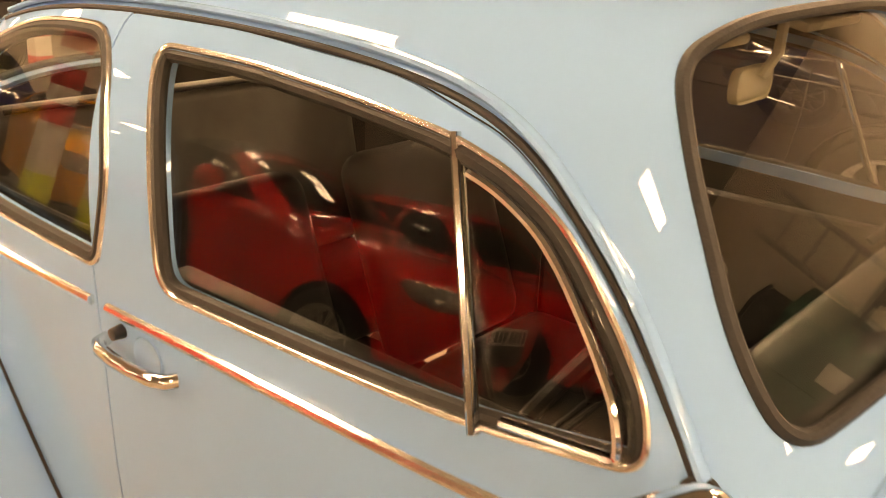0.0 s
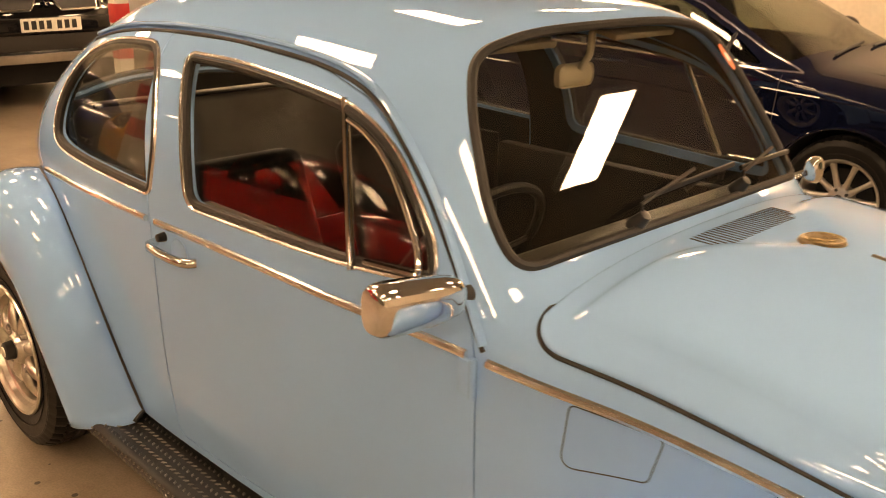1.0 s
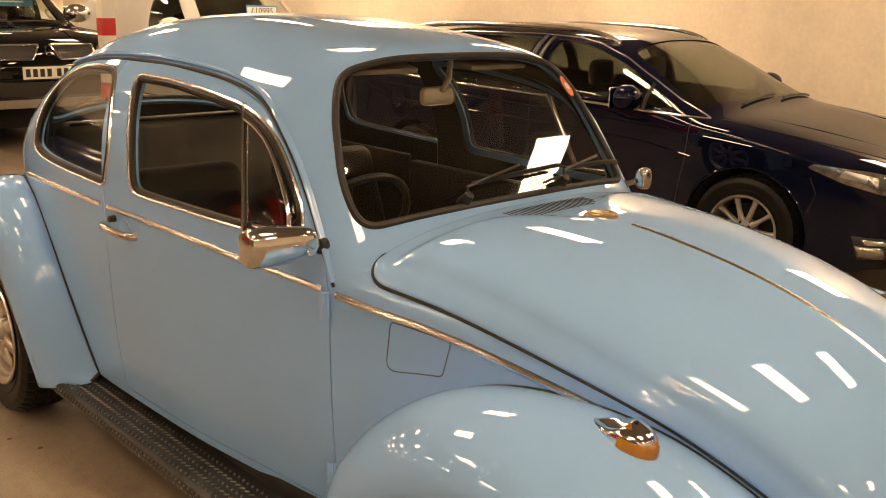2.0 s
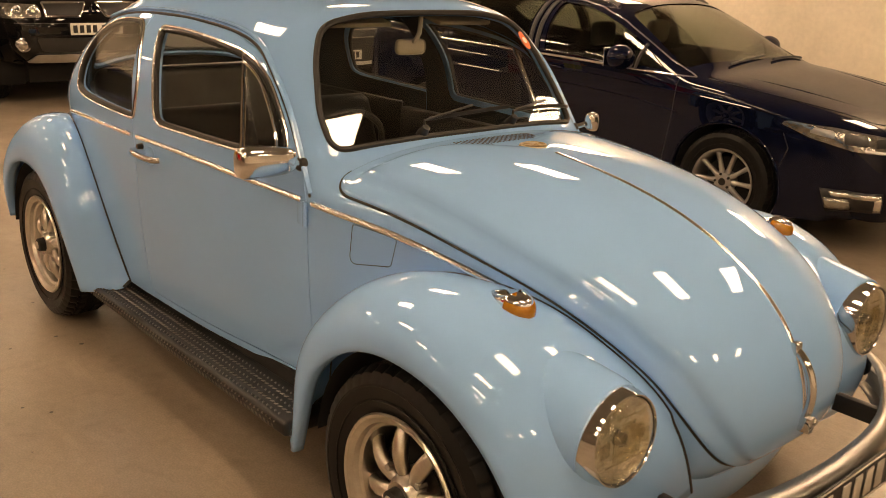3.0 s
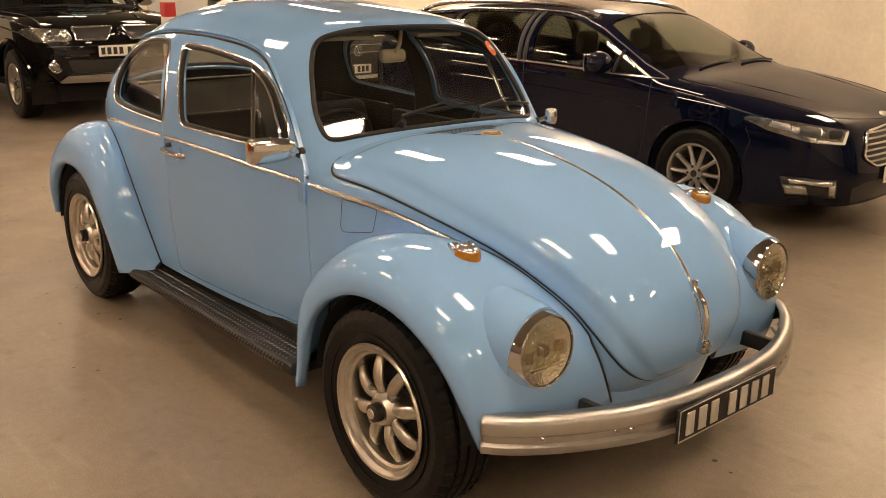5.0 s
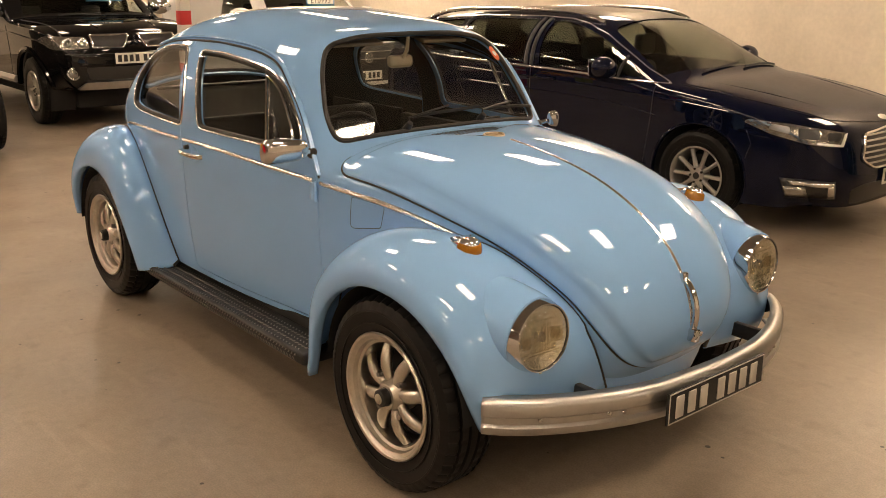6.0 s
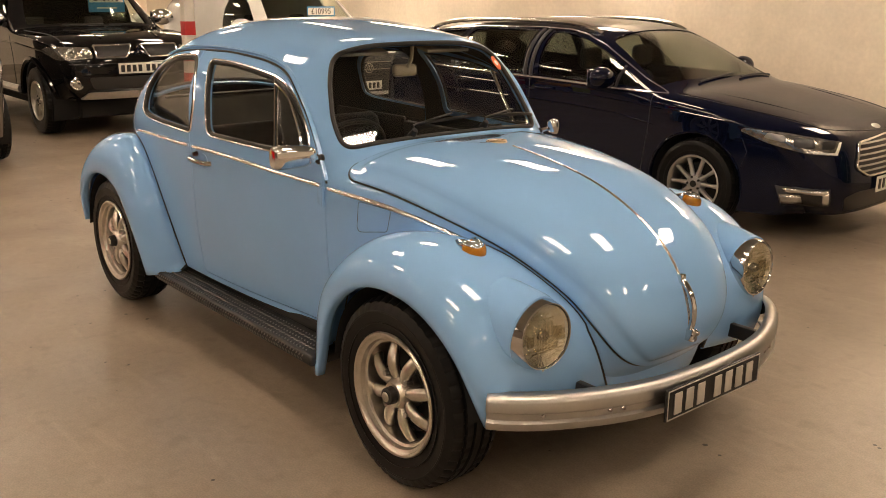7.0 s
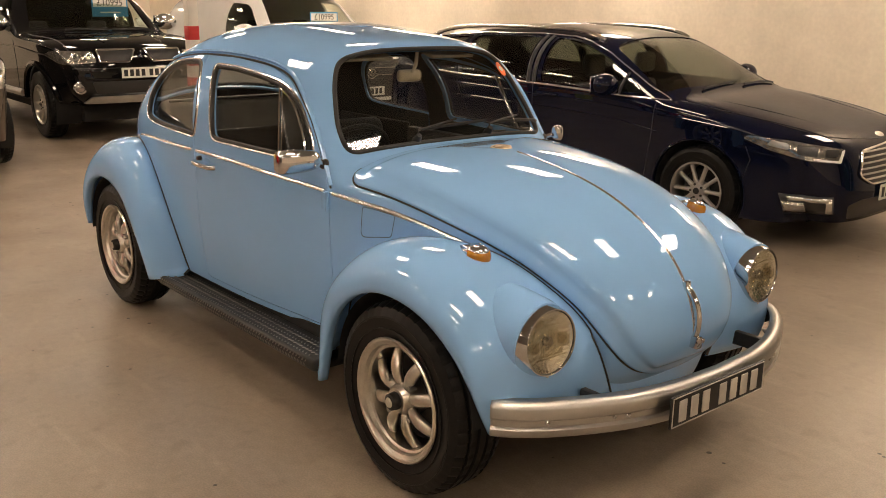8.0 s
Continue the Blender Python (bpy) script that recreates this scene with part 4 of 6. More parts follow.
# front lamps, indicators, bumpers
REFLECTOR = material("bright_reflector", (0.95, 0.92, 0.8), 0.17, 1.0, 0, 0.06, 30, 0.7, 55)
LENS_RIB = glass("fluted_glass", (0.88, 0.86, 0.78), 0.08)
for side in (-1, 1):
    m = pose(1.629, side * 0.541, 0.598, 0, -2, side * 1)
    hl = new("headlamp")
    hl.parent = car
    hl.matrix_basis = m
    part("ring", lathe([(0.0935, 0.028), (0.0955, 0.034), (0.0985, 0.034), (0.101, 0.028), (0.105, 0.012), (0.1085, -0.006), (0.110, -0.016), (0.1095, -0.02)], 64, "x"), CHROME, hl, "polished chrome ring")
    part("ring_screw", lathe([(0.0, 0.006), (0.004, 0.005), (0.005, 0.0)], 10, "x", m=Matrix.Translation((0.018, 0, -0.1045)) @ Matrix.Rotation(radians(75), 4, "Y")), CHROME_WORN, hl)
    part("ring_seal", sweep([(0.029, 0.0945 * math.cos(q), 0.0945 * math.sin(q)) for q in np.linspace(0, 2 * math.pi, 61)[:-1]], 0.0022, True), RUBBER, hl)
    part("nacelle", lathe([(0.106, -0.012), (0.1105, -0.013), (0.1135, -0.03), (0.1155, -0.06), (0.117, -0.10), (0.118, -0.16)], 48, "x", m=Matrix.Rotation(radians(9), 4, "Y") @ Matrix.Rotation(radians(-side * 6), 4, "Z")), PAINT_BLUE, hl)
    part("lens", lathe([(0.0, 0.055), (0.025, 0.054), (0.05, 0.050), (0.072, 0.0435), (0.087, 0.035), (0.0935, 0.028)], 48, "x"), GLASS, hl)
    part("reflector", lathe([(0.0, 0.013), (0.02, 0.0135), (0.04, 0.016), (0.06, 0.020), (0.078, 0.0245), (0.089, 0.0275), (0.0935, 0.029)], 48, "x"), REFLECTOR, hl)
    # moulded flutes and steps on the inside of the lens
    bm = bmesh.new()
    for k in range(-7, 8):
        y = k * 0.0058
        top = 0.046 if abs(k) < 4 else 0.03
        box(bm, 0.0385 - 2.2 * y * y, 0.0405 - 2.2 * y * y, y - 0.0012, y + 0.0012, -0.035, top)
    for y0, y1, z0, z1 in ((-0.075, -0.048, -0.02, 0.012), (0.048, 0.075, -0.02, 0.012), (-0.06, 0.06, -0.046, -0.042), (-0.03, 0.03, 0.052, 0.056)):
        box(bm, 0.030, 0.033, y0, y1, z0, z1, 0.001, 1)
    part("lens_fluting", bm, LENS_RIB, hl)
    part("bulb", lathe([(0.0, 0.022), (0.008, 0.02), (0.012, 0.012), (0.012, 0.002)], 16, "x"), REFLECTOR, hl)
    part("bulb_shield", lathe([(0.0, 0.030), (0.012, 0.029), (0.016, 0.025), (0.016, 0.016)], 20, "x"), CHROME, hl)
    ind = new("indicator")
    ind.parent = car
    w = wing_top[side].reshape(-1, 3)
    near = w[np.argmin(np.hypot(w[:, 0] - 1.335, np.abs(w[:, 1]) - 0.545))]
    ind.matrix_basis = pose(1.335, side * 0.545, near[2] - 0.006, -side * 8, 12, 0) @ Matrix.Diagonal((1.04, 1.04, 0.84, 1))
    for nm, mat, levels, text in (("gasket", RUBBER, ((-0.02, 1.04, 1.04), (0.004, 1.04, 1.04), (0.005, 0.9, 0.9)), ""), ("housing", CHROME, ((0.0, 0.98, 0.98), (0.02, 0.94, 0.92), (0.04, 0.86, 0.84), (0.049, 0.74, 0.72), (0.053, 0.4, 0.4)), "chrome teardrop base")):
        bm = bmesh.new()
        rings = []
        for z, a, c in levels:
            ring = []
            for k in range(32):
                t = 2 * math.pi * k / 32
                x = 0.052 * math.cos(t) if math.cos(t) > 0 else 0.078 * math.cos(t)
                y = 0.036 * math.sin(t) * (1.0 if math.cos(t) > 0 else 1 - 0.45 * math.cos(t) ** 2)
                drop = z if math.cos(t) > 0 else z * (1 + 0.75 * math.cos(t) * min(1, z / 0.02))
                ring.append(bm.verts.new((x * a, y * c, drop)))
            rings.append(ring)
        for p, q in zip(rings, rings[1:]):
            for k in range(32):
                bm.faces.new((p[k], p[(k + 1) % 32], q[(k + 1) % 32], q[k]))
        bm.faces.new(rings[-1])
        part(nm, bm, mat, ind, text, sharp=60)
    bm = bmesh.new()
    rings = []
    for z, a in ((0.003, 1.0), (0.010, 1.02), (0.026, 0.98), (0.036, 0.9), (0.041, 0.78)):
        rings.append([bm.verts.new((0.003 + (0.051 * math.cos(t) * a if math.cos(t) > 0 else 0.012 * math.cos(t)), 0.0372 * math.sin(t) * a, z)) for t in (2 * math.pi * k / 28 for k in range(28))])
    for p, q in zip(rings, rings[1:]):
        for k in range(28):
            bm.faces.new((p[k], p[(k + 1) % 28], q[(k + 1) % 28], q[k]))
    bm.faces.new(rings[-1])
    part("lens", bm, AMBER, ind, "amber plastic lens", sharp=50)


def bumper(sign, x_mid, name):
    half_plan = cubic(np.linspace(0, 1, 7), [(x_mid, 0), (x_mid - 0.012, 0.20), (x_mid - 0.05, 0.37), (x_mid - 0.11, 0.51), (x_mid - 0.175, 0.62), (x_mid - 0.235, 0.692), (x_mid - 0.275, 0.725)])(np.linspace(0, 1, 30))
    plan = np.concatenate([half_plan[:0:-1] * np.array([1, -1]), half_plan])
    prof = [(-0.045, 0.056), (-0.02, 0.054), (-0.006, 0.046), (0.0, 0.036), (0.0, 0.008), (-0.004, 0.003), (-0.009, 0.0), (-0.009, -0.018), (-0.004, -0.022), (0.0, -0.026), (-0.001, -0.040), (-0.008, -0.05), (-0.02, -0.054), (-0.04, -0.052)]
    bm = bmesh.new()
    rings = []
    n = len(plan)
    for i in range(n):
        a, b = plan[max(0, i - 1)], plan[min(n - 1, i + 1)]
        t = (b - a) / (np.linalg.norm(b - a) + 1e-9)
        out = np.array([t[1], -t[0]])
        rings.append([bm.verts.new((sign * (plan[i][0] + out[0] * o), plan[i][1] + out[1] * o, 0.393 + z)) for o, z in prof])
    for p, q in zip(rings, rings[1:]):
        for j in range(len(prof) - 1):
            bm.faces.new((p[j], p[j + 1], q[j + 1], q[j]))
    ob = part(name, bm, CHROME_WORN, car, "dull chrome bumper bar with two ribs")
    md = ob.modifiers.new("thick", "SOLIDIFY")
    md.thickness, md.offset = 0.004, -1.0
    return ob


front_bumper = bumper(1, 1.885, "front_bumper")
bumper(-1, 1.90, "rear_bumper")
plate = part("number_plate", boxed(1.890, 1.898, -0.278, 0.205, 0.337, 0.437, 0.003), BLACK, car, "black plate with pressed silver bars")
bm = bmesh.new()
for y0, y1, z0, z1 in ((-0.273, 0.2, 0.340, 0.343), (-0.273, 0.2, 0.431, 0.434), (-0.273, -0.27, 0.340, 0.434), (0.197, 0.2, 0.340, 0.434)):
    box(bm, 1.898, 1.9, y0, y1, z0, z1)
part("plate_border", bm, SILVER_INK, plate)
for k in range(7):
    y = -0.243 + k * 0.0565 + (0.03 if k > 2 else 0)
    part("plate_bar", boxed(1.898, 1.902, y, y + 0.036, 0.352, 0.42, 0.002), SILVER_INK, plate)
part("floor_pan", boxed(-1.55, 1.5, -0.42, 0.42, 0.2, 0.3, 0.02), VOID, car)
part("sill_pan", boxed(-0.62, 0.62, -0.57, 0.57, 0.21, 0.31, 0.02), VOID, car)


# ---- the other vehicles ----
LAMP_GLASS = material("lamp_glass", (0.4, 0.39, 0.36), 0.1, 0.8, 1.0, 0.6, 22, 0.8, 38)
DARK_TRIM = material("dark_grille", (0.02, 0.02, 0.021), 0.45, 0, 0.2, 0.1, 30)
SEAT_CLOTH = material("dark_seat_cloth", (0.04, 0.04, 0.042), 0.85, 0, 0, 0.2, 20, 0.2, 200)
SILVER_PLASTIC = material("silver_trim", (0.55, 0.54, 0.52), 0.3, 0.8, 0.3, 0.08, 20)


def lines_on(hull, owner, name, line, side, radius=0.004, mat=None):
    """A thin joint or moulding laid on a car's flank along a line of (x, z)."""
    n = len(line)
    seg = []
    for i in range(n - 1):
        a, b = np.array(line[i], float), np.array(line[i + 1], float)
        k = max(1, int(np.linalg.norm(b - a) / 0.03))
        seg += [a + (b - a) * j / k for j in range(k)]
    seg.append(np.array(line[-1], float))
    p, nr = on_skin(hull, seg, (0, -side, 0), side * 1.6)
    return part(name, sweep(pad(p, nr, 0.0), radius, seg=6), mat or INK, owner)


def arc_liner(x, z, r, y0, y1):
    bm = bmesh.new()
    rows = []
    for k in range(25):
        a = radians(-25 + 230 * k / 24)
        rows.append([bm.verts.new((x + r * math.cos(a), y, z + r * math.sin(a))) for y in (y0, y1)])
    for p, q in zip(rows, rows[1:]):
        bm.faces.new((p[0], p[1], q[1], q[0]))
    bm.faces.new([r_[0] for r_ in rows])
    return bm


def tilt(x, z, deg, back=False):
    """The frame of a sloping screen: its x runs across the car, its y up the slope, its z outwards."""
    a = radians(deg)
    out = Vector((math.sin(a), 0, math.cos(a)))
    if back:
        out.x = -out.x
    across = Vector((0, 1, 0))
    up = out.cross(across) if not back else across.cross(out)
    if up.z < 0:
        up = -up
    m = Matrix((across, up, out)).transposed().to_4x4()
    return Matrix.Translation((x, 0, z)) @ m


def vehicle(name, place, label, rows, paint, half_base, track, wheel_r, rim_r, style, panes, screen, rear=None, arch=0.035, glass_mat=None, rim_mat=None, seats=((0.25, 0.37), (0.25, -0.37)), category="car", fine=(62, 20, 8)):
    """A car: skin cut for windows and wheel arches, panes, wheels and a dark inside."""
    e = holder(name, place, label, category)
    h = Hull(rows, *fine)
    h.trees()
    glass_mat = glass_mat or GLASS_DARK
    cuts = [("DIFFERENCE", prism(o, "y", -1.4, 1.4)) for o in panes]
    for m, o in [screen] + ([rear] if rear else []):
        cuts.append(("DIFFERENCE", prism(o, m, -0.25, 0.3)))
    ring = [(math.cos(2 * math.pi * k / 40), math.sin(2 * math.pi * k / 40)) for k in range(40)]
    for sx in (half_base, -half_base):
        o = [(sx + (wheel_r + arch) * c, wheel_r + (wheel_r + arch) * s) for c, s in ring]
        for side in (-1, 1):
            lo, hi = sorted((side * (track - 0.22), side * 1.4))
            cuts.append(("DIFFERENCE", prism(o, "y", lo, hi)))
    v, f = h.shell(0.03)
    part("body", carve(v, f, cuts, paint, h, "body"), paint, e)
    gv_, gf_ = h.shell(0.004, -0.006)
    for side in (-1, 1):
        lo, hi = sorted((side * 0.2, side * 1.4))
        for o in panes:
            part("window_pane", carve(gv_, gf_, [("INTERSECT", prism(inset(o, -0.006), "y", lo, hi))], glass_mat, h, "window_pane"), glass_mat, e)
    for nm, sc in (("windscreen", screen), ("rear_window", rear)):
        if sc:
            part(nm, carve(gv_, gf_, [("INTERSECT", prism(inset(sc[1], -0.006), sc[0], -0.25, 0.3))], GLASS_SCREEN if nm == "windscreen" else glass_mat, h, nm), glass_mat, e)
    for sx in (half_base, -half_base):
        for side in (-1, 1):
            part("arch_liner", arc_liner(sx, wheel_r, wheel_r + arch + 0.004, side * (track - 0.2), side * (track + 0.07)), VOID, e)
        wheel(e, pose(sx, -track, wheel_r), style, wheel_r, 0.21, rim_r, BLACK, rim_mat or ALLOY_GREY)
        wheel(e, pose(sx, track, wheel_r, 0, 0, 180), style, wheel_r, 0.21, rim_r, BLACK, rim_mat or ALLOY_GREY)
    xs = [r[0] for r in rows]
    x0, x1 = min(xs) + 0.25, max(xs) - 0.3
    part("underbody", boxed(x0, x1, -track + 0.2, track - 0.2, wheel_r * 0.55, wheel_r * 1.05, 0.02), VOID, e)
    if seats:
        part("cabin_floor", boxed(-half_base + 0.1, half_base - 0.45, -track + 0.05, track - 0.05, wheel_r * 0.9, wheel_r * 1.15, 0.02), SEAT_CLOTH, e)
        part("dashboard", boxed(half_base - 0.72, half_base - 0.40, -track + 0.12, track - 0.12, 0.62, 0.86, 0.06, 3), BLACK, e)
        for sx, sy in seats:
            part("seat", seat_shape(sx, sy, 0.45), SEAT_CLOTH, e)
            part("headrest", boxed(sx - 0.33, sx - 0.24, sy - 0.12, sy + 0.12, 1.06, 1.24, 0.04, 3), SEAT_CLOTH, e)
    return e, h


def seat_shape(x, y, z, w=0.24, high=0.56):
    bm = boxed(x - 0.24, x + 0.26, y - w, y + w, z - 0.09, z + 0.06, 0.05, 3)
    box(bm, -0.06, 0.07, -w, w, 0, high, 0.055, 3, pose(x - 0.24, y, z, 0, -14, 0))
    return bm


def uk_plate(owner, x, y, z, w=0.52, bars=7, face=1, mat=None):
    p = part("number_plate", boxed(x - 0.004, x + 0.004, y - w / 2, y + w / 2, z - 0.056, z + 0.056, 0.003), mat or PLATE_WHITE, owner, "white plate with black bars")
    for k in range(bars):
        y0 = y - w / 2 + 0.035 + k * (w - 0.07) / bars + (0.015 if k > 3 else -0.01)
        part("plate_bar", boxed(x + 0.004 if face > 0 else x - 0.006, x + 0.006 if face > 0 else x - 0.004, y0, y0 + 0.042, z - 0.036, z + 0.036, 0.001), INK, p)
    return p


def door_mirror(owner, x, y, z, side, mat, size=1.0):
    m = new("door_mirror")
    m.parent = owner
    m.matrix_basis = pose(x, y, z)
    bm = bmesh.new()
    bmesh.ops.create_uvsphere(bm, u_segments=20, v_segments=12, radius=1)
    for v in bm.verts:
        v.co = Vector((v.co.x * (0.085 if v.co.x > 0 else 0.05), v.co.y * 0.115, v.co.z * 0.075)) * size
    part("housing", bm, mat, m)
    part("mirror_foot", sweep([(0.01, -side * 0.08 * size, -0.04 * size), (0.0, -side * 0.14 * size, -0.075 * size)], 0.025 * size), BLACK, m)
    part("mirror_glass", boxed(-0.054 * size, -0.048 * size, -0.09 * size, 0.09 * size, -0.055 * size, 0.055 * size, 0.002), CHROME, m)
    return m


ESTATE = [
    (2.36, 0.20, 2.16, 0.66, 0.22, 2.06, 0.64, 0.19, 3.0, 2.5),
    (2.43, 0.34, 2.16, 0.76, 0.34, 2.04, 0.74, 0.19, 3.0, 2.6),
    (2.425, 0.52, 2.12, 0.82, 0.52, 2.00, 0.80, 0.19, 3.0, 2.6),
    (2.38, 0.68, 2.04, 0.855, 0.66, 1.94, 0.83, 0.19, 3.1, 2.6),
    (2.28, 0.785, 1.90, 0.885, 0.74, 1.82, 0.86, 0.19, 3.2, 2.5),
    (2.05, 0.862, 1.66, 0.91, 0.80, 1.60, 0.88, 0.19, 3.4, 2.4),
    (1.70, 0.930, 1.40, 0.92, 0.85, 1.38, 0.89, 0.19, 3.4, 2.3),
    (1.34, 0.985, 1.14, 0.925, 0.885, 1.12, 0.89, 0.19, 3.3, 2.3),
    (1.17, 1.008, 1.02, 0.925, 0.90, 1.00, 0.89, 0.19, 3.2, 2.3),
    (1.06, 1.05, 0.92, 0.925, 0.91, 0.90, 0.89, 0.19, 3.1, 2.3),
    (0.72, 1.235, 0.66, 0.925, 0.93, 0.66, 0.89, 0.19, 3.1, 2.2),
    (0.36, 1.40, 0.34, 0.925, 0.945, 0.34, 0.89, 0.19, 3.2, 2.15),
    (0.05, 1.452, 0.05, 0.925, 0.95, 0.05, 0.89, 0.19, 3.3, 2.1),
    (-0.6, 1.472, -0.6, 0.925, 0.965, -0.6, 0.89, 0.19, 3.3, 2.1),
    (-1.3, 1.455, -1.3, 0.925, 0.98, -1.3, 0.89, 0.19, 3.3, 2.1),
    (-1.8, 1.41, -1.75, 0.91, 0.99, -1.75, 0.88, 0.20, 3.2, 2.1),
    (-2.15, 1.33, -2.05, 0.87, 0.98, -2.05, 0.84, 0.22, 3.0, 2.2),
    (-2.33, 1.12, -2.20, 0.82, 0.94, -2.18, 0.80, 0.25, 2.9, 2.3),
    (-2.43, 0.84, -2.26, 0.79, 0.80, -2.22, 0.77, 0.27, 2.8, 2.3),
    (-2.43, 0.5, -2.26, 0.78, 0.5, -2.22, 0.77, 0.3, 2.8, 2.3),
    (-2.37, 0.3, -2.22, 0.76, 0.32, -2.2, 0.76, 0.3, 2.8, 2.3),
]
front_pane = rounded([(-0.15, 1.025), (0.64, 1.005), (0.88, 0.995), (0.66, 1.135), (0.40, 1.258), (0.16, 1.335), (-0.05, 1.368), (-0.20, 1.375)], [0.03, 0.05, 0.03, 0.2, 0.2, 0.1, 0.1, 0.03])
rear_pane = rounded([(-1.12, 1.05), (-0.32, 1.035), (-0.37, 1.378), (-0.95, 1.38), (-1.14, 1.365)], [0.04, 0.03, 0.03, 0.1, 0.05])
tail_pane = rounded([(-1.22, 1.06), (-1.24, 1.36), (-1.7, 1.325), (-2.0, 1.22), (-1.88, 1.10)], [0.03, 0.03, 0.1, 0.08, 0.08])
SLOPE = tilt(0.70, 1.215, 28.7)
screen_o = rounded([(-0.80, -0.35), (0, -0.425), (0.80, -0.35), (0.63, 0.33), (0, 0.375), (-0.63, 0.33)], [0.05, 0.5, 0.05, 0.08, 0.4, 0.08])
estate, eh = vehicle("estate_car", pose(-1.577, 3.639, 0, 0, 0, 2.7) @ Matrix.Scale(0.92, 4), "dark navy estate car with silver alloy wheels and roof rails", ESTATE, PAINT_NAVY, 1.39, 0.80, 0.332, 0.212, "10", [front_pane, rear_pane, tail_pane], (SLOPE, screen_o), (tilt(-2.25, 1.2, 65, True), rounded([(-0.6, -0.16), (0.6, -0.16), (0.5, 0.12), (-0.5, 0.12)], 0.06)), arch=0.045, fine=(110, 34, 12))
for side in (-1, 1):
    # chrome round the windows, sills and door joints
    o = [(1.09, 0.965), (0.6, 0.985), (0.0, 1.005), (-0.6, 1.02), (-1.2, 1.035), (-1.95, 1.075)]
    lines_on(eh, estate, "window_trim", o, side, 0.0085, TRIM_METAL)
    lines_on(eh, estate, "window_trim", [(1.09, 0.965), (0.86, 1.058), (0.66, 1.158), (0.40, 1.283), (0.16, 1.36), (-0.05, 1.392), (-0.4, 1.405), (-1.1, 1.395), (-1.7, 1.35), (-2.02, 1.235)], side, 0.006, TRIM_METAL)
    lines_on(eh, estate, "quarter_bar", [(0.66, 0.985), (0.66, 1.14)], side, 0.012, BLACK)
    lines_on(eh, estate, "body_crease", [(1.70, 0.815), (1.2, 0.86), (0.4, 0.905), (-0.8, 0.945), (-2.0, 0.98)], side, 0.006, PAINT_NAVY)
    lines_on(eh, estate, "lower_crease", [(1.02, 0.735), (0.7, 0.785), (0.2, 0.815), (-0.8, 0.84), (-1.6, 0.86)], side, 0.006, PAINT_NAVY)
    lines_on(eh, estate, "sill_crease", [(0.95, 0.36), (0.4, 0.40), (-0.8, 0.44)], side, 0.008, PAINT_NAVY)
    arch_o = [(1.39 + 0.385 * math.cos(q), 0.332 + 0.385 * math.sin(q)) for q in np.linspace(-0.2, 3.3, 26)]
    lines_on(eh, estate, "arch_lip", arch_o, side, 0.008, PAINT_NAVY)
    for y0, y1 in ((0.62, 0.43),):
        pts = [eh.cast((1.16 + 1.02 * k / 20, side * (y0 + (y1 - y0) * k / 20), 2), (0, 0, -1)) for k in range(21)]
        part("bonnet_crease", sweep([p - n * (0.0085 + 0.004 * abs(k_ - 10) / 10) for k_, (p, n) in enumerate(pts)], 0.0115), PAINT_NAVY, estate)
    # bonnet shut line along the wing and round the nose
    pts = [eh.cast((1.15 + 0.98 * k / 20, side * (0.80 - 0.16 * (k / 20) ** 2), 2), (0, 0, -1)) for k in range(21)]
    part("bonnet_gap", sweep([p for p, n in pts], 0.004, seg=6), INK, estate)
    pts = [eh.cast((2.13 + 0.19 * math.sin(q), side * 0.64 * math.cos(q), 2), (0, 0, -1)) for q in np.linspace(0, math.pi / 2, 14)]
    part("bonnet_gap", sweep([p for p, n in pts], 0.004, seg=6), INK, estate)
    lines_on(eh, estate, "door_gap", [(1.0, 0.95), (0.98, 0.7), (0.92, 0.34)], side)
    lines_on(eh, estate, "door_gap", [(-0.27, 1.40), (-0.235, 1.0), (-0.25, 0.34)], side)
    lines_on(eh, estate, "door_gap", [(-1.18, 1.38), (-1.17, 0.95), (-1.0, 0.66)], side)
    lines_on(eh, estate, "bumper_gap", [(1.76, 0.50), (1.80, 0.62), (1.76, 0.71)], side)
    for x in (-0.235, -0.30):
        lines_on(eh, estate, "pillar_trim", [(x + 0.01, 1.02), (x - 0.02, 1.385)], side, 0.020, BLACK)
    door_mirror(estate, 0.60, side * 1.03, 1.06, side, PAINT_NAVY, 1.12)
    for x in (-0.06, -1.0):
        p, n = eh.cast((x, side * 1.5, 0.925), (0, -side, 0))
        part("door_handle", boxed(x - 0.1, x + 0.1, p.y - 0.022 if side < 0 else p.y, p.y if side < 0 else p.y + 0.022, 0.915, 0.94, 0.008), PAINT_NAVY, estate)
    rail = [eh.cast((x, side * 0.60, 2), (0, 0, -1))[0] + Vector((0, 0, l)) for x, l in ((0.26, 0.0), (0.18, 0.022), (0.05, 0.04), (-0.15, 0.048), (-0.5, 0.05), (-0.9, 0.05), (-1.3, 0.05), (-1.6, 0.042), (-1.76, 0.02), (-1.84, 0.0))]
    smooth_rail = cubic(np.linspace(0, 1, len(rail)), [tuple(v) for v in rail])(np.linspace(0, 1, 36))
    part("roof_rail", sweep([tuple(v) for v in smooth_rail], 0.019), TRIM_METAL, estate, "polished silver rail")
    # lamps
    m = Matrix.Translation((1.95, side * 0.62, 0.66)) @ Matrix.Rotation(radians(side * 45), 4, "Z") @ Matrix(((0, 0, 1), (1, 0, 0), (0, 1, 0))).to_4x4()
    k = -side
    lv, lf = eh.shell(0.012, 0.005)

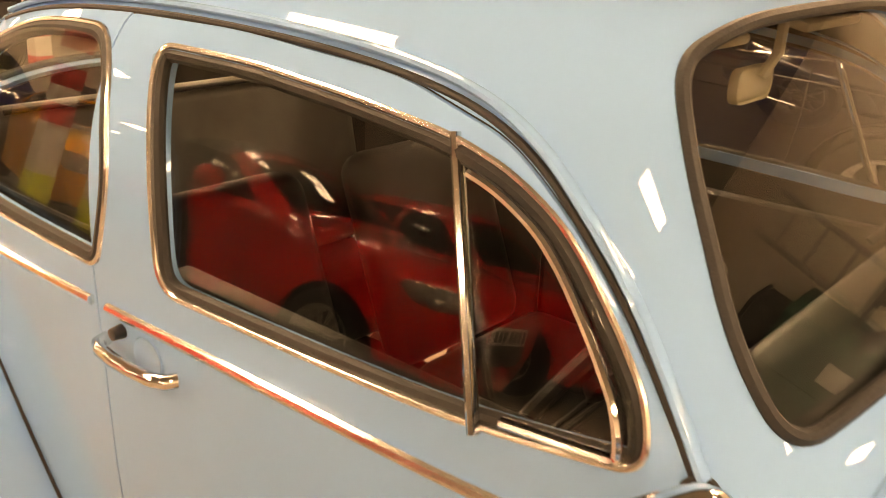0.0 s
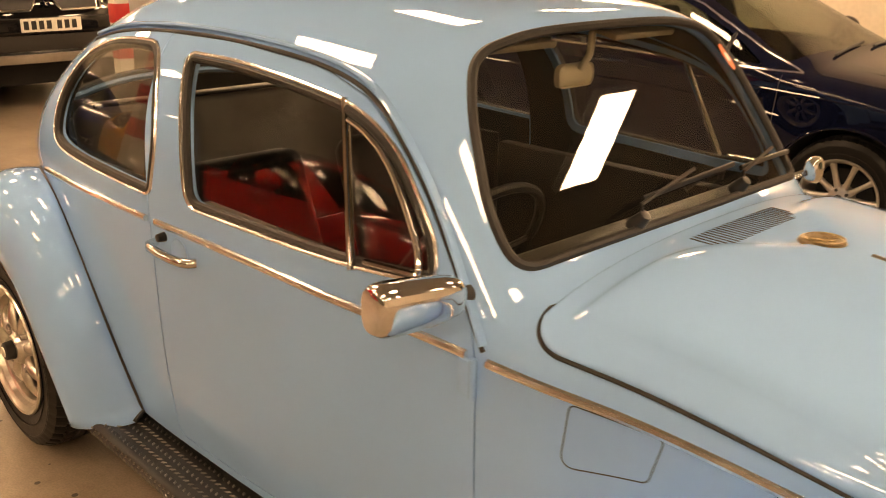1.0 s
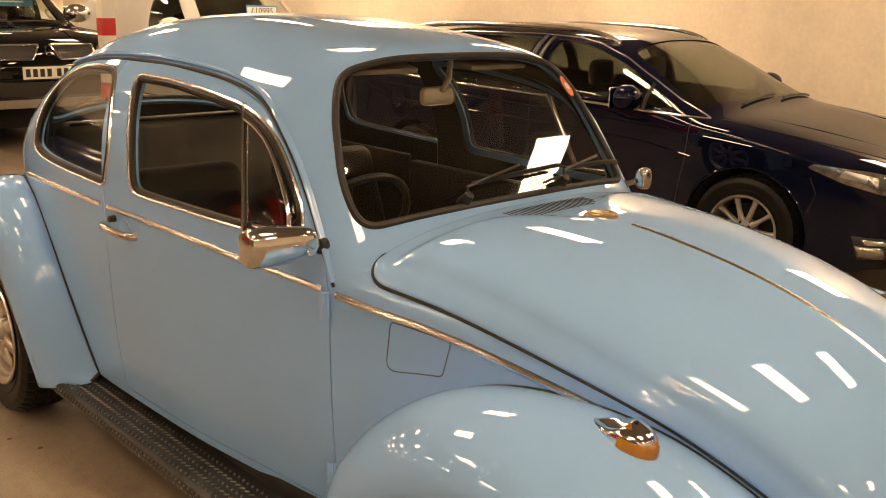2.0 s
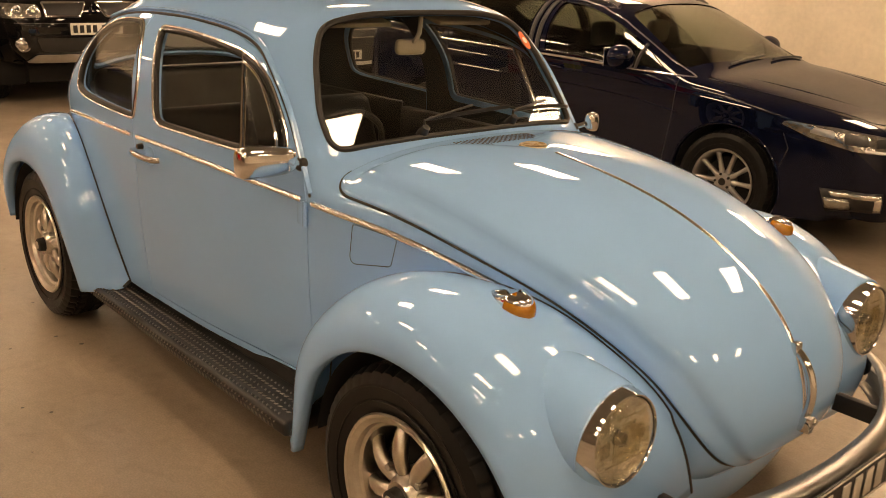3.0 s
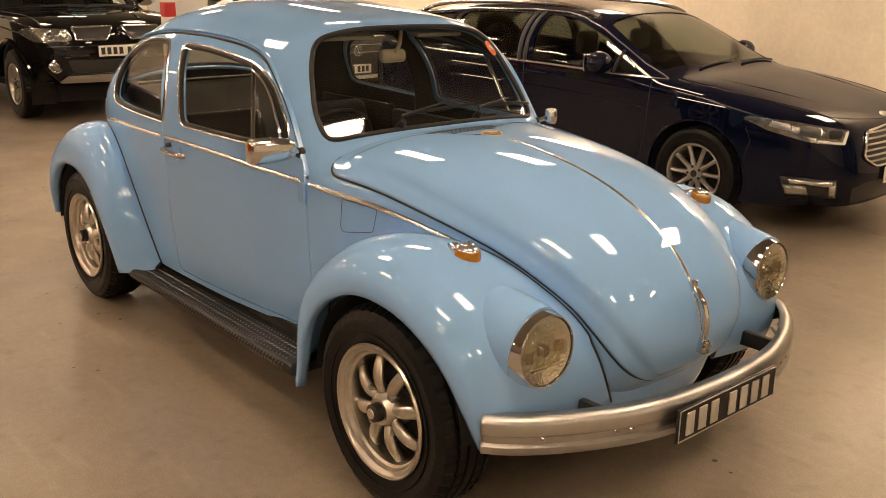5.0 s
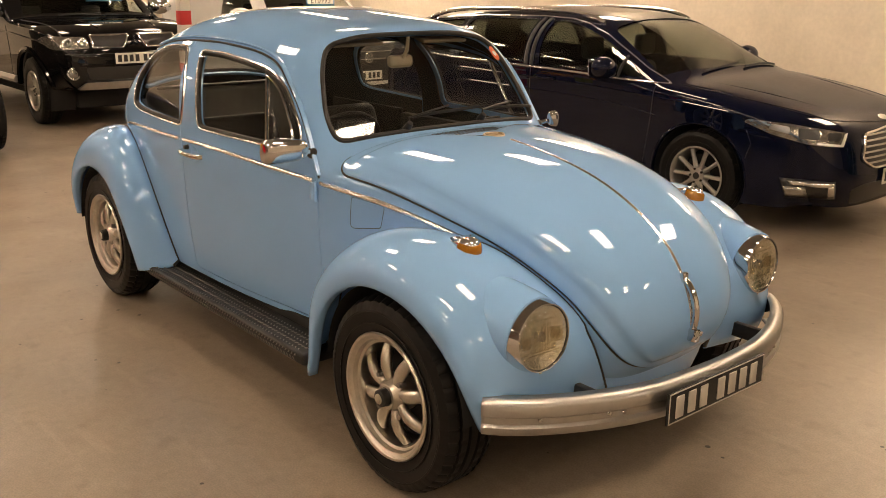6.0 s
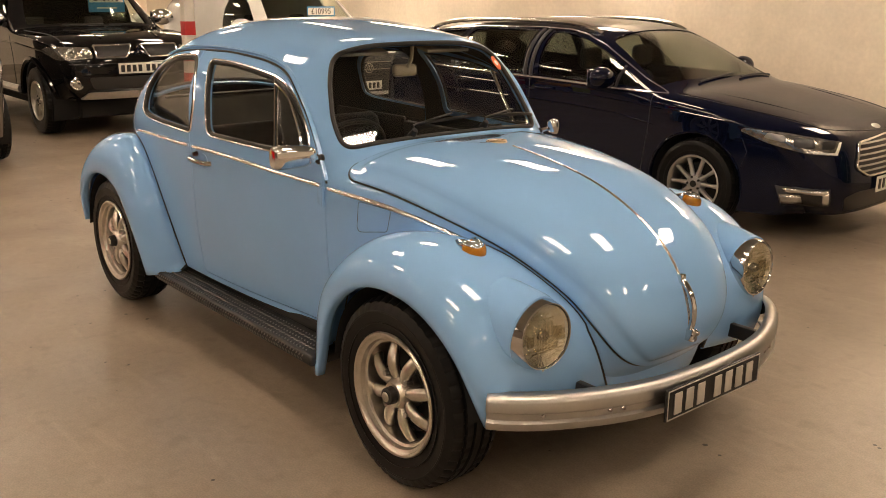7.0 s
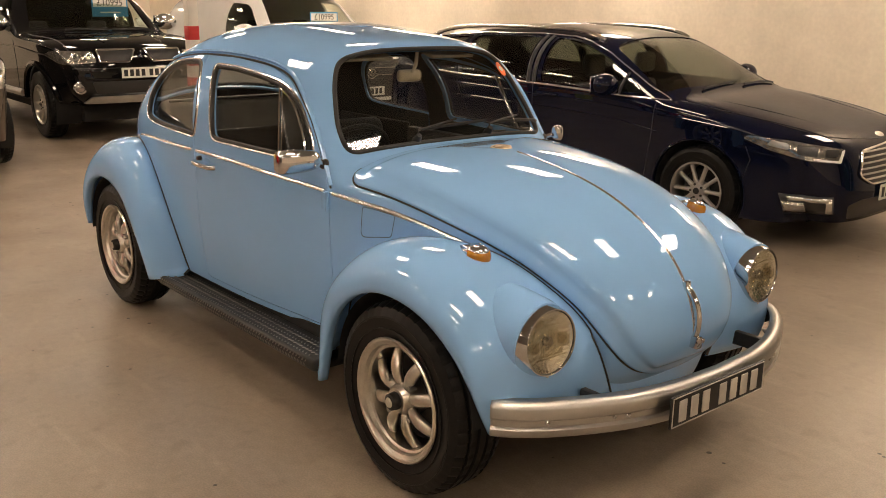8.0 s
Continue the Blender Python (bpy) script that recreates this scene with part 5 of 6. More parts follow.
    def let_in(name, outline, mat, text=""):
        return part(name, carve(lv, lf, [("INTERSECT", prism([(k * u, v) for u, v in outline], m, -0.5, 0.6))], mat, eh, name), mat, estate, text)
    lamp = let_in("headlamp", rounded([(0.285, 0.062), (0.245, -0.025), (0.0, -0.005), (-0.20, 0.04), (-0.355, 0.105), (-0.33, 0.13), (-0.08, 0.118), (0.15, 0.085)], 0.02), LAMP_GLASS)
    lv, lf = eh.shell(0.012, 0.009)
    # lamp units and the bright strip behind the clear cover
    for name, o, mat in (("lamp_cell", [(0.13, 0.02), (0.22, 0.02), (0.24, 0.065), (0.14, 0.07)], DARK_TRIM), ("lamp_cell", [(-0.05, 0.03), (0.08, 0.025), (0.08, 0.085), (-0.05, 0.095)], DARK_TRIM), ("lamp_cell", [(-0.22, 0.075), (-0.10, 0.055), (-0.10, 0.10), (-0.2, 0.112)], SILVER_PLASTIC)):
        piece = let_in(name, rounded(o, 0.015), mat)
        piece.parent = lamp
    piece = let_in("lamp_strip", [(0.285, 0.06), (0.262, 0.055), (0.228, -0.006), (0.06, 0.008), (0.06, -0.002), (0.243, -0.022)], PAPER, "white lamp strip")
    piece.parent = lamp
    def laid(name, quads, lift, mat, text=""):
        """A low plate that follows the skin: four corners each, drawn onto it along the lamp's axis."""
        bm = bmesh.new()
        way = m.to_3x3() @ Vector((0, 0, -1))
        for c0, c1, c2, c3 in quads:
            rows_ = []
            for i in range(9):
                row = []
                for j in range(4):
                    u, v = i / 8, j / 3
                    q = [(c0[d] * (1 - u) + c1[d] * u) * (1 - v) + (c3[d] * (1 - u) + c2[d] * u) * v for d in (0, 1)]
                    p, n = eh.cast(m @ Vector((k * q[0], q[1], 0.9)), way)
                    edge_ = i in (0, 8) or j in (0, 3)
                    row.append(bm.verts.new(p + n * (lift - (0.006 if edge_ else 0.0))))
                rows_.append(row)
            for r0, r1 in zip(rows_, rows_[1:]):
                for j in range(3):
                    bm.faces.new((r0[j], r0[j + 1], r1[j + 1], r1[j]))
        ob = part(name, bm, mat, estate, text)
        md = ob.modifiers.new("thick", "SOLIDIFY")
        md.thickness, md.offset = 0.01, 0.0
        return ob
    laid("fog_recess", [((-0.12, -0.25), (0.21, -0.25), (0.235, -0.375), (-0.07, -0.385))], 0.008, DARK_TRIM)
    laid("fog_lamp", [((-0.095, -0.30), (0.05, -0.30), (0.065, -0.365), (-0.07, -0.365))], 0.018, LAMP_GLASS)
    laid("fog_trim", [((-0.075, -0.258), (0.195, -0.258), (0.195, -0.288), (-0.055, -0.288)), ((0.16, -0.270), (0.195, -0.258), (0.22, -0.365), (0.18, -0.36))], 0.018, TRIM_METAL, "bright chrome angle trim")
GR = Matrix(((0, 0, 1), (1, 0, 0), (0, 1, 0))).to_4x4()
lv, lf = eh.shell(0.01, 0.003)
gril = rounded([(-0.36, 0.475), (0.36, 0.475), (0.50, 0.545), (0.42, 0.70), (0, 0.725), (-0.42, 0.70), (-0.50, 0.545)], 0.04)
grille = part("grille", carve(lv, lf, [("INTERSECT", prism(gril, GR, 1.6, 2.6))], DARK_TRIM, eh, "grille"), DARK_TRIM, estate)
for z, half_w in ((0.512, 0.42), (0.548, 0.48), (0.584, 0.47), (0.62, 0.45), (0.656, 0.43), (0.69, 0.41)):
    pts = [eh.cast((3, y, z), (-1, 0, 0)) for y in np.linspace(-half_w, half_w, 17)]
    part("grille_bar", sweep([p + n * 0.008 for p, n in pts], 0.0075), SILVER_PLASTIC, grille)
pts = [eh.cast((3, a_, b_), (-1, 0, 0)) for a_, b_ in densify(gril, 0.03)]
part("grille_surround", sweep([p + n * 0.008 for p, n in pts], 0.009, True), TRIM_METAL, grille)
low = rounded([(-0.5, 0.23), (0.5, 0.23), (0.58, 0.34), (0.46, 0.375), (-0.46, 0.375), (-0.58, 0.34)], 0.03)
part("lower_grille", carve(lv, lf, [("INTERSECT", prism(low, GR, 1.6, 2.6))], DARK_TRIM, eh, "lower_grille"), DARK_TRIM, estate)
uk_plate(estate, 2.452, 0, 0.405)
p, n = eh.cast((2.29, 0, 2), (0, 0, -1))
bm = lathe([(0.0, 0.004), (0.05, 0.003), (0.058, 0.0)], 24, "z", m=Matrix.Translation(p) @ Matrix.Rotation(radians(32), 4, "Y") @ Matrix.Diagonal((0.5, 1, 1, 1)))
part("badge", bm, SILVER_PLASTIC, estate)
for y in (-0.45, 0.15):
    pts = [eh.cast((1.10 - 0.05 * k / 10, y + 0.55 * k / 10, 2), (0, 0, -1)) for k in range(11)]
    part("wiper", sweep([p + n * 0.012 for p, n in pts], 0.008), BLACK, estate)


# ---- details of the blue car ----
def skin_y(x, z, side, lift=0.0):
    p, n = body.cast((x, side * 1.2, z), (0, -side, 0))
    return p + n * lift, n


doors = [o for o in car.children if o.name.split(".")[0] == "door"]
for side, d in zip((-1, 1), doors):
    # handle in its shallow dish
    h = new("door_handle")
    h.parent = d
    p, n = skin_y(-0.245, 0.853, side)
    part("dish", lathe([(0.0, 0.0), (0.026, 0.0005), (0.03, 0.002), (0.0315, 0.003), (0.033, 0.001)], 28, "z", m=Matrix.Translation(p + n * 0.0005) @ n.to_track_quat("Z", "Y").to_matrix().to_4x4()), PAINT_BLUE, h)
    grip = [(-0.335, 0.008), (-0.33, 0.024), (-0.31, 0.034), (-0.27, 0.038), (-0.23, 0.038), (-0.19, 0.034), (-0.172, 0.026), (-0.165, 0.012)]
    part("grip", sweep([skin_y(x, 0.858 - 0.03 * (x + 0.335), side, l)[0] for x, l in grip], 0.0105, seg=12), CHROME, h, "curved chrome grip")
    part("push_button", lathe([(0.0, 0.02), (0.009, 0.018), (0.011, 0.0)], 16, "z", m=Matrix.Translation(skin_y(-0.305, 0.876, side)[0]) @ n.to_track_quat("Z", "Y").to_matrix().to_4x4()), BLACK, h)
    # hinges
    for z in (0.825, 0.40):
        p, n = skin_y(0.546, z, side)
        part("hinge", boxed(0.532, 0.56, min(p.y, p.y + side * 0.012), max(p.y, p.y + side * 0.012), z - 0.032, z + 0.032, 0.004), PAINT_BLUE, d)
        part("hinge_pin", sweep([(0.563, p.y + side * 0.006, z - 0.036), (0.563, p.y + side * 0.006, z + 0.036)], 0.007), PAINT_BLUE, d)
    # rounded-trapezium chrome mirror on a short arm
    mir = new("door_mirror")
    mir.parent = d
    foot, n = skin_y(0.522, 0.957, side)
    bm = bmesh.new()
    rings = []
    long = 1.0 if side < 0 else 0.3
    shape = [(0.0, 0.42), (0.006, 0.62), (0.016, 0.76), (0.035, 0.86), (0.06, 0.93), (0.09, 0.98), (0.118, 1.0), (0.132, 0.98), (0.141, 0.92), (0.146, 0.82), (0.148, 0.6)]
    for t, sc in shape:
        ring = []
        for k in range(24):
            a = 2 * math.pi * k / 24
            c, s_ = math.cos(a), math.sin(a)
            q = (abs(c) ** 2.8 + abs(s_) ** 2.8) ** (-1 / 2.8)
            ring.append(bm.verts.new((0.55 + (0.03 if side < 0 else 0.02) * c * q * sc + 0.010 - (0.3 if side < 0 else 0) * t, side * ((0.612 if side < 0 else 0.592) + t * long), 0.982 + (0.044 if side < 0 else 0.034) * s_ * q * sc - 0.03 * t)))
        rings.append(ring)
    for p, q in zip(rings, rings[1:]):
        for k in range(24):
            bm.faces.new((p[k], p[(k + 1) % 24], q[(k + 1) % 24], q[k]))
    bm.faces.new(rings[0])
    bm.faces.new(rings[-1])
    part("housing", bm, CHROME, mir, "tapered chrome housing")
    part("mirror_arm", sweep([foot - n * 0.004, foot + n * 0.02, (0.545, side * 0.612, 0.972), (0.552, side * 0.63, 0.98)], 0.009), CHROME, mir)
    part("grommet", lathe([(0.0, 0.012), (0.012, 0.012), (0.019, 0.006), (0.021, -0.002)], 20, "z", m=Matrix.Translation(foot) @ n.to_track_quat("Z", "Y").to_matrix().to_4x4()), RUBBER, mir)
    # inner door card
    part("door_card", boxed(-0.38, 0.50, min(side * 0.50, side * 0.545), max(side * 0.50, side * 0.545), 0.36, 0.915, 0.01), VINYL, d)

# fuel flap in the right front panel
FLAP = rounded([(0.733, 0.832), (0.722, 0.718), (0.865, 0.742), (0.885, 0.822)], [0.012, 0.03, 0.012, 0.012])
p, n = on_skin(body, densify(FLAP, 0.01), (0, 1, 0), -1.2)
part("fuel_flap", sweep(pad(p, n, -0.0006), 0.0014, True, 6), INK, car, "fuel flap outline in pale blue panel")

# bonnet furniture: vent slots, crest, strip handle
vent = part("air_vent", boxed(0.69, 0.70, -0.001, 0.001, 0.99, 0.991), INK, bonnet)
bm = bmesh.new()
for k in range(25):
    y = -0.15 + 0.3 * k / 24
    a, na_ = body.cast((0.683, y, 1.5), (0, 0, -1))
    b, nb_ = body.cast((0.752, y, 1.5), (0, 0, -1))
    sweep([a + na_ * 0.0085, b + nb_ * 0.0085], 0.0023, bm=bm, seg=6, flat=0.5)
bm.to_mesh(vent.data)
bm.free()


def lid_top(x, y=0.0):
    i = np.argmin(np.abs(lid[:, ns // 2, 0] - x))
    return Vector(lid[i, ns // 2])


p = lid_top(0.86)
crest = part("bonnet_badge", lathe([(0.0, 0.006), (0.03, 0.005), (0.042, 0.002), (0.045, -0.004)], 32, "z", m=Matrix.Translation(p) @ Matrix.Rotation(radians(4), 4, "Y")), BRASS, bonnet, "round worn metal badge")
part("badge_ring", sweep([p + Vector((0.034 * math.cos(k), 0.034 * math.sin(k), 0.006)) for k in np.linspace(0, 6.283, 28)[:-1]], 0.002, True), BRASS, crest)
for v in ((-0.02, -0.022, 0.02, 0), (-0.02, 0.022, 0.02, 0), (0.018, -0.02, -0.008, -0.006), (0.018, 0.02, -0.008, 0.006)):
    part("badge_bar", sweep([p + Vector((v[0], v[1], 0.007)), p + Vector((v[2], v[3], 0.006))], 0.0018), BRASS, crest)
line = sorted([Vector(q) for q in lid[:, ns // 2] if q[0] > 1.55 and 0.50 < q[2] < 0.69], key=lambda v: -v.z)
k0, k1 = line[0], line[-1]
out = Vector((0.85, 0, 0.4)).normalized()
arc = [k0 + (k1 - k0) * t + out * 0.034 * math.sin(math.pi * t) ** 0.7 for t in np.linspace(0, 1, 14)]
hand = part("bonnet_handle", sweep(arc, 0.0105, seg=12), CHROME, bonnet, "curved chrome grip")
part("handle_foot", boxed(k1.x - 0.01, k1.x + 0.028, -0.013, 0.013, k1.z - 0.022, k1.z + 0.02, 0.006), CHROME, hand)
part("handle_foot", boxed(k0.x - 0.008, k0.x + 0.012, -0.012, 0.012, k0.z - 0.012, k0.z + 0.02, 0.005), CHROME, hand)
part("lock_button", lathe([(0.0, 0.012), (0.008, 0.01), (0.009, 0)], 12, "x", m=Matrix.Translation(k1 + Vector((0.02, 0.012, 0.005)))), CHROME, hand)

# wipers, inner mirror, stickers
for fy, tip in ((-0.2, 0.34), (0.165, 0.30)):
    w = new("wiper")
    w.parent = car
    f, n = body.cast((1.5, fy, 1.004), (-0.75, 0, -0.1))
    f, n = body.cast((0.60, fy, 1.6), (0, 0, -1))
    part("spindle", lathe([(0.0, 0.03), (0.011, 0.028), (0.014, 0.012), (0.017, 0.0), (0.017, -0.01)], 16, "z", m=Matrix.Translation(f) @ Matrix.Rotation(radians(40), 4, "Y")), BLACK, w)
    pts = []
    for t in np.linspace(0, 1, 10):
        y = fy + tip * 0.62 * t
        q, qn = body.cast((0.565 - 0.03 * t + 0.4, y, 1.045 + 0.022 * t + 0.3), (-0.78, 0, -0.62))
        pts.append(q + qn * (0.03 - 0.008 * t))
    part("wiper_arm", sweep([f + Vector((0.01, 0, 0.022))] + pts, 0.004), BLACK, w)
    pts = []
    for t in np.linspace(0, 1, 12):
        y = fy + tip * (0.1 + 1.0 * t)
        q, qn = body.cast((0.555 + 0.4, y, 1.052 + 0.016 * t + 0.3), (-0.78, 0, -0.62))
        pts.append(q + qn * 0.011)
    part("wiper_blade", sweep(pts, 0.004, flat=1.6), BLACK, w)
q, qn = body.cast((1.2, 0.40, 1.30), (-0.96, 0, -0.09))
q, qn = body.cast((0.385 + 0.5, 0.405, 1.232 + 0.4), (-0.78, 0, -0.62))
st = part("sticker", lathe([(0.0, 0.0012), (0.028, 0.0012), (0.0285, 0.0)], 28, "z", m=Matrix.Translation(q + qn * 0.001) @ qn.to_track_quat("Z", "Y").to_matrix().to_4x4() @ Matrix.Diagonal((0.85, 1.25, 1, 1))), ORANGE, car, "round orange sticker inside the screen")
part("sticker_print", lathe([(0.0, 0.002), (0.012, 0.002), (0.0125, 0.0012)], 20, "z", m=Matrix.Translation(q + qn * 0.001) @ qn.to_track_quat("Z", "Y").to_matrix().to_4x4()), PAPER, st)
rv = new("rear_view_mirror")
rv.parent = car
part("housing", boxed(0.262, 0.284, -0.045, 0.075, 1.208, 1.258, 0.018, 3), CREAM, rv)
part("stem", sweep([(0.285, 0.02, 1.245), (0.30, 0.03, 1.28), (0.30, 0.035, 1.335)], 0.008), CREAM, rv)
for y0, y1 in ((-0.34, -0.09), (0.11, 0.34)):
    part("sun_visor", boxed(-0.075, 0.075, y0, y1, -0.008, 0.008, 0.006, m=pose(0.235, 0, 1.325, 0, 14, 0)), CREAM, car)
part("grab_handle", sweep([(0.40, 0.30, 0.955), (0.42, 0.33, 0.985), (0.42, 0.43, 0.985), (0.40, 0.46, 0.955)], 0.008), BLACK, car)

# running boards: raised lozenges over the rubber
boards = [o for o in car.children if o.name.split(".")[0] == "running_board"]
for side, rb in zip((-1, 1), boards):
    bm = bmesh.new()
    for i in range(62):
        for j in range(7):
            x = -0.735 + i * 0.0218 + (0.0109 if j % 2 else 0)
            a = radians(40 if j % 2 else -40)
            if j < 5:
                c = Vector((x, side * (0.603 + 0.0235 * j), 0.2655))
                u, v, w = Vector((math.cos(a), math.sin(a), 0)), Vector((-math.sin(a), math.cos(a), 0)), Vector((0, 0, 1))
            else:
                c = Vector((x, side * 0.7205, 0.253 - 0.017 * (j - 5)))
                u, v, w = Vector((math.cos(a), 0, math.sin(a))), Vector((-math.sin(a), 0, math.cos(a))), Vector((0, side, 0))
            lo = [bm.verts.new(c + u * 0.009 * p + v * 0.0042 * q) for p, q in ((-1, 0), (0, -1), (1, 0), (0, 1))]
            hi = [bm.verts.new(c + w * 0.003 + u * 0.005 * p) for p in (-1, 1)]
            bm.faces.new((lo[0], lo[1], hi[1], hi[0]))
            bm.faces.new((lo[1], lo[2], hi[1]))
            bm.faces.new((lo[2], lo[3], hi[0], hi[1]))
            bm.faces.new((lo[3], lo[0], hi[0]))
    part("tread_pattern", bm, TREAD, rb, "raised lozenge pattern", smooth=False)["kind"] = "stuff"

# bumper: bolts and brackets
for y, z in ((-0.60, 0.390), (-0.42, 0.390), (-0.38, 0.390), (0.33, 0.390), (0.38, 0.390), (0.60, 0.390)):
    x = float(np.interp(abs(y), [0, 0.20, 0.37, 0.51, 0.62, 0.705], [1.885, 1.873, 1.835, 1.775, 1.71, 1.635]))
    part("bolt", lathe([(0.0, 0.006), (0.006, 0.004), (0.008, -0.002)], 12, "x", m=Matrix.Translation((x - 0.006, y, z))), CHROME, front_bumper)
for side in (-1, 1):
    part("bumper_bracket", boxed(1.55, 1.80, side * 0.40 - 0.012, side * 0.40 + 0.012, 0.375, 0.425, 0.004), BLACK, car, "black steel bumper bracket")
    part("bumper_bracket", boxed(1.50, 1.625, min(side * 0.66, side * 0.70), max(side * 0.66, side * 0.70), 0.385, 0.44, 0.004), BLACK, car)

# inside
part("dash_panel", boxed(0.40, 0.56, -0.52, 0.52, 0.70, 0.945, 0.035, 3), BLACK, car, "black padded dashboard")
part("bulkhead", boxed(0.52, 0.56, -0.53, 0.53, 0.30, 0.90, 0.01), VINYL, car)
for sy in (-0.29, 0.29):
    seat = new("front_seat")
    seat.parent = car
    part("cushion", boxed(-0.42, 0.08, sy - 0.24, sy + 0.24, 0.36, 0.52, 0.05, 3), VINYL, seat)
    part("backrest", boxed(-0.055, 0.055, sy - 0.22, sy + 0.22, 0, 0.50, 0.054, 4, pose(-0.47, 0, 0.47, 0, -20, 0)), VINYL, seat)
part("rear_bench", boxed(-1.10, -0.72, -0.52, 0.52, 0.40, 0.58, 0.05, 3), VINYL, car)
part("rear_backrest", boxed(-0.06, 0.06, -0.50, 0.50, 0, 0.50, 0.05, 3, pose(-1.02, 0, 0.55, 0, -12, 0)), GREY_VINYL, car, "grey vinyl rear backrest")
part("seat_piping", sweep([(-1.07, y, 1.035) for y in np.linspace(-0.46, 0.46, 12)], 0.006), VINYL, car)
part("parcel_shelf", boxed(-1.34, -1.10, -0.44, 0.44, 0.90, 0.96, 0.01), GREY_VINYL, car)
part("side_trim_panel", boxed(-1.05, -0.42, -0.555, -0.535, 0.36, 0.93, 0.01), VINYL, car)
part("side_trim_panel", boxed(-1.05, -0.42, 0.535, 0.555, 0.36, 0.93, 0.01), VINYL, car)
sw = new("steering_wheel")
sw.parent = car
sw.matrix_basis = pose(0.27, -0.30, 0.895, 0, -58, 0)
part("wheel_rim", sweep([(0.19 * math.cos(k), 0.19 * math.sin(k), 0) for k in np.linspace(0, 6.2832, 49)[:-1]], 0.011, True), BLACK, sw)
for a in (200, 340, 90):
    part("wheel_spoke", sweep([(0, 0, -0.02), (0.19 * math.cos(radians(a)), 0.19 * math.sin(radians(a)), 0)], 0.01, flat=0.5), BLACK, sw)
part("column", sweep([(0, 0, -0.02), (0, 0, -0.28)], 0.025), BLACK, sw)
part("horn_pad", lathe([(0.0, 0.006), (0.045, 0.002), (0.052, -0.015), (0.03, -0.03)], 24, "z"), BLACK, sw)


# ---- vehicles further off ----
def car_rows(front, rear, w, h, nose, cowl_x, cowl_z, roof_a, roof_b, tail, belt, sill=0.22, n_roof=2.8):
    """Sections of a plain modern car from its main sizes."""
    s = sill
    mid = (front + cowl_x) / 2
    return [
        (front - 0.08, s, front - 0.24, w * 0.70, s + 0.02, front - 0.3, w * 0.68, s, 3.0, 2.5),
        (front, nose * 0.55, front - 0.2, w * 0.80, nose * 0.52, front - 0.3, w * 0.78, s, 3.3, 2.6),
        (front - 0.02, nose * 0.85, front - 0.24, w * 0.88, nose * 0.80, front - 0.34, w * 0.86, s, 3.5, 2.6),
        (front - 0.16, nose * 1.0, front - 0.42, w * 0.95, nose * 0.93, front - 0.5, w * 0.93, s, 3.5, 2.5),
        (mid, (nose + cowl_z) / 2 + 0.03, mid - 0.06, w * 0.99, (nose * 0.95 + belt) / 2, mid - 0.08, w * 0.97, s, 3.3, 2.4),
        (cowl_x + 0.06, cowl_z, cowl_x, w, belt - 0.02, cowl_x, w * 0.97, s, 3.1, 2.3),
        (cowl_x - 0.08, cowl_z + 0.06, cowl_x - 0.12, w, belt - 0.01, cowl_x - 0.12, w * 0.97, s, 3.0, 2.3),
        ((cowl_x + roof_a) / 2, (cowl_z + h) / 2 + 0.01, (cowl_x + roof_a) / 2, w, belt, (cowl_x + roof_a) / 2, w * 0.97, s, 2.9, 2.2),
        (roof_a, h - 0.03, roof_a, w, belt + 0.01, roof_a, w * 0.97, s, n_roof, 2.2),
        ((roof_a + roof_b) / 2, h, (roof_a + roof_b) / 2, w, belt + 0.02, (roof_a + roof_b) / 2, w * 0.97, s, n_roof, 2.2),
        (roof_b, h - 0.05, roof_b, w * 0.99, belt + 0.03, roof_b, w * 0.96, s, n_roof, 2.2),
        ((roof_b + rear) / 2 - 0.06, (h + tail) / 2 + 0.02, (roof_b + rear) / 2, w * 0.95, belt + 0.01, (roof_b + rear) / 2, w * 0.93, s, 2.8, 2.2),
        (rear + 0.02, tail, rear + 0.16, w * 0.88, min(belt, tail * 0.95), rear + 0.2, w * 0.86, s + 0.04, 2.9, 2.3),
        (rear, tail * 0.6, rear + 0.16, w * 0.86, tail * 0.58, rear + 0.2, w * 0.84, s + 0.06, 2.9, 2.3),
        (rear + 0.08, s + 0.1, rear + 0.2, w * 0.84, s + 0.11, rear + 0.22, w * 0.83, s + 0.08, 2.9, 2.3),
    ]


def side_panes(cowl_x, roof_a, roof_b, belt, h, split):
    top = belt + (h - belt) * 0.70
    f = rounded([(split + 0.04, belt + 0.06), (cowl_x - 0.22, belt + 0.05), (roof_a + 0.02, top), (split + 0.04, top + 0.02)], [0.03, 0.04, 0.15, 0.03])
    b = rounded([(roof_b - 0.02, belt + 0.08), (split - 0.04, belt + 0.06), (split - 0.04, top + 0.02), (roof_b + 0.08, top)], [0.05, 0.03, 0.03, 0.1])
    return [f, b]


def screen_of(cowl_x, cowl_z, roof_a, h, w):
    dx, dz = cowl_x - roof_a, h - cowl_z
    ln = math.hypot(dx, dz)
    m = tilt((cowl_x + roof_a) / 2 + 0.02, (cowl_z + h) / 2, math.degrees(math.atan2(dz, dx)))
    o = rounded([(-w * 0.80, -ln * 0.40), (w * 0.80, -ln * 0.40), (w * 0.66, ln * 0.38), (-w * 0.66, ln * 0.38)], 0.06)
    return m, o


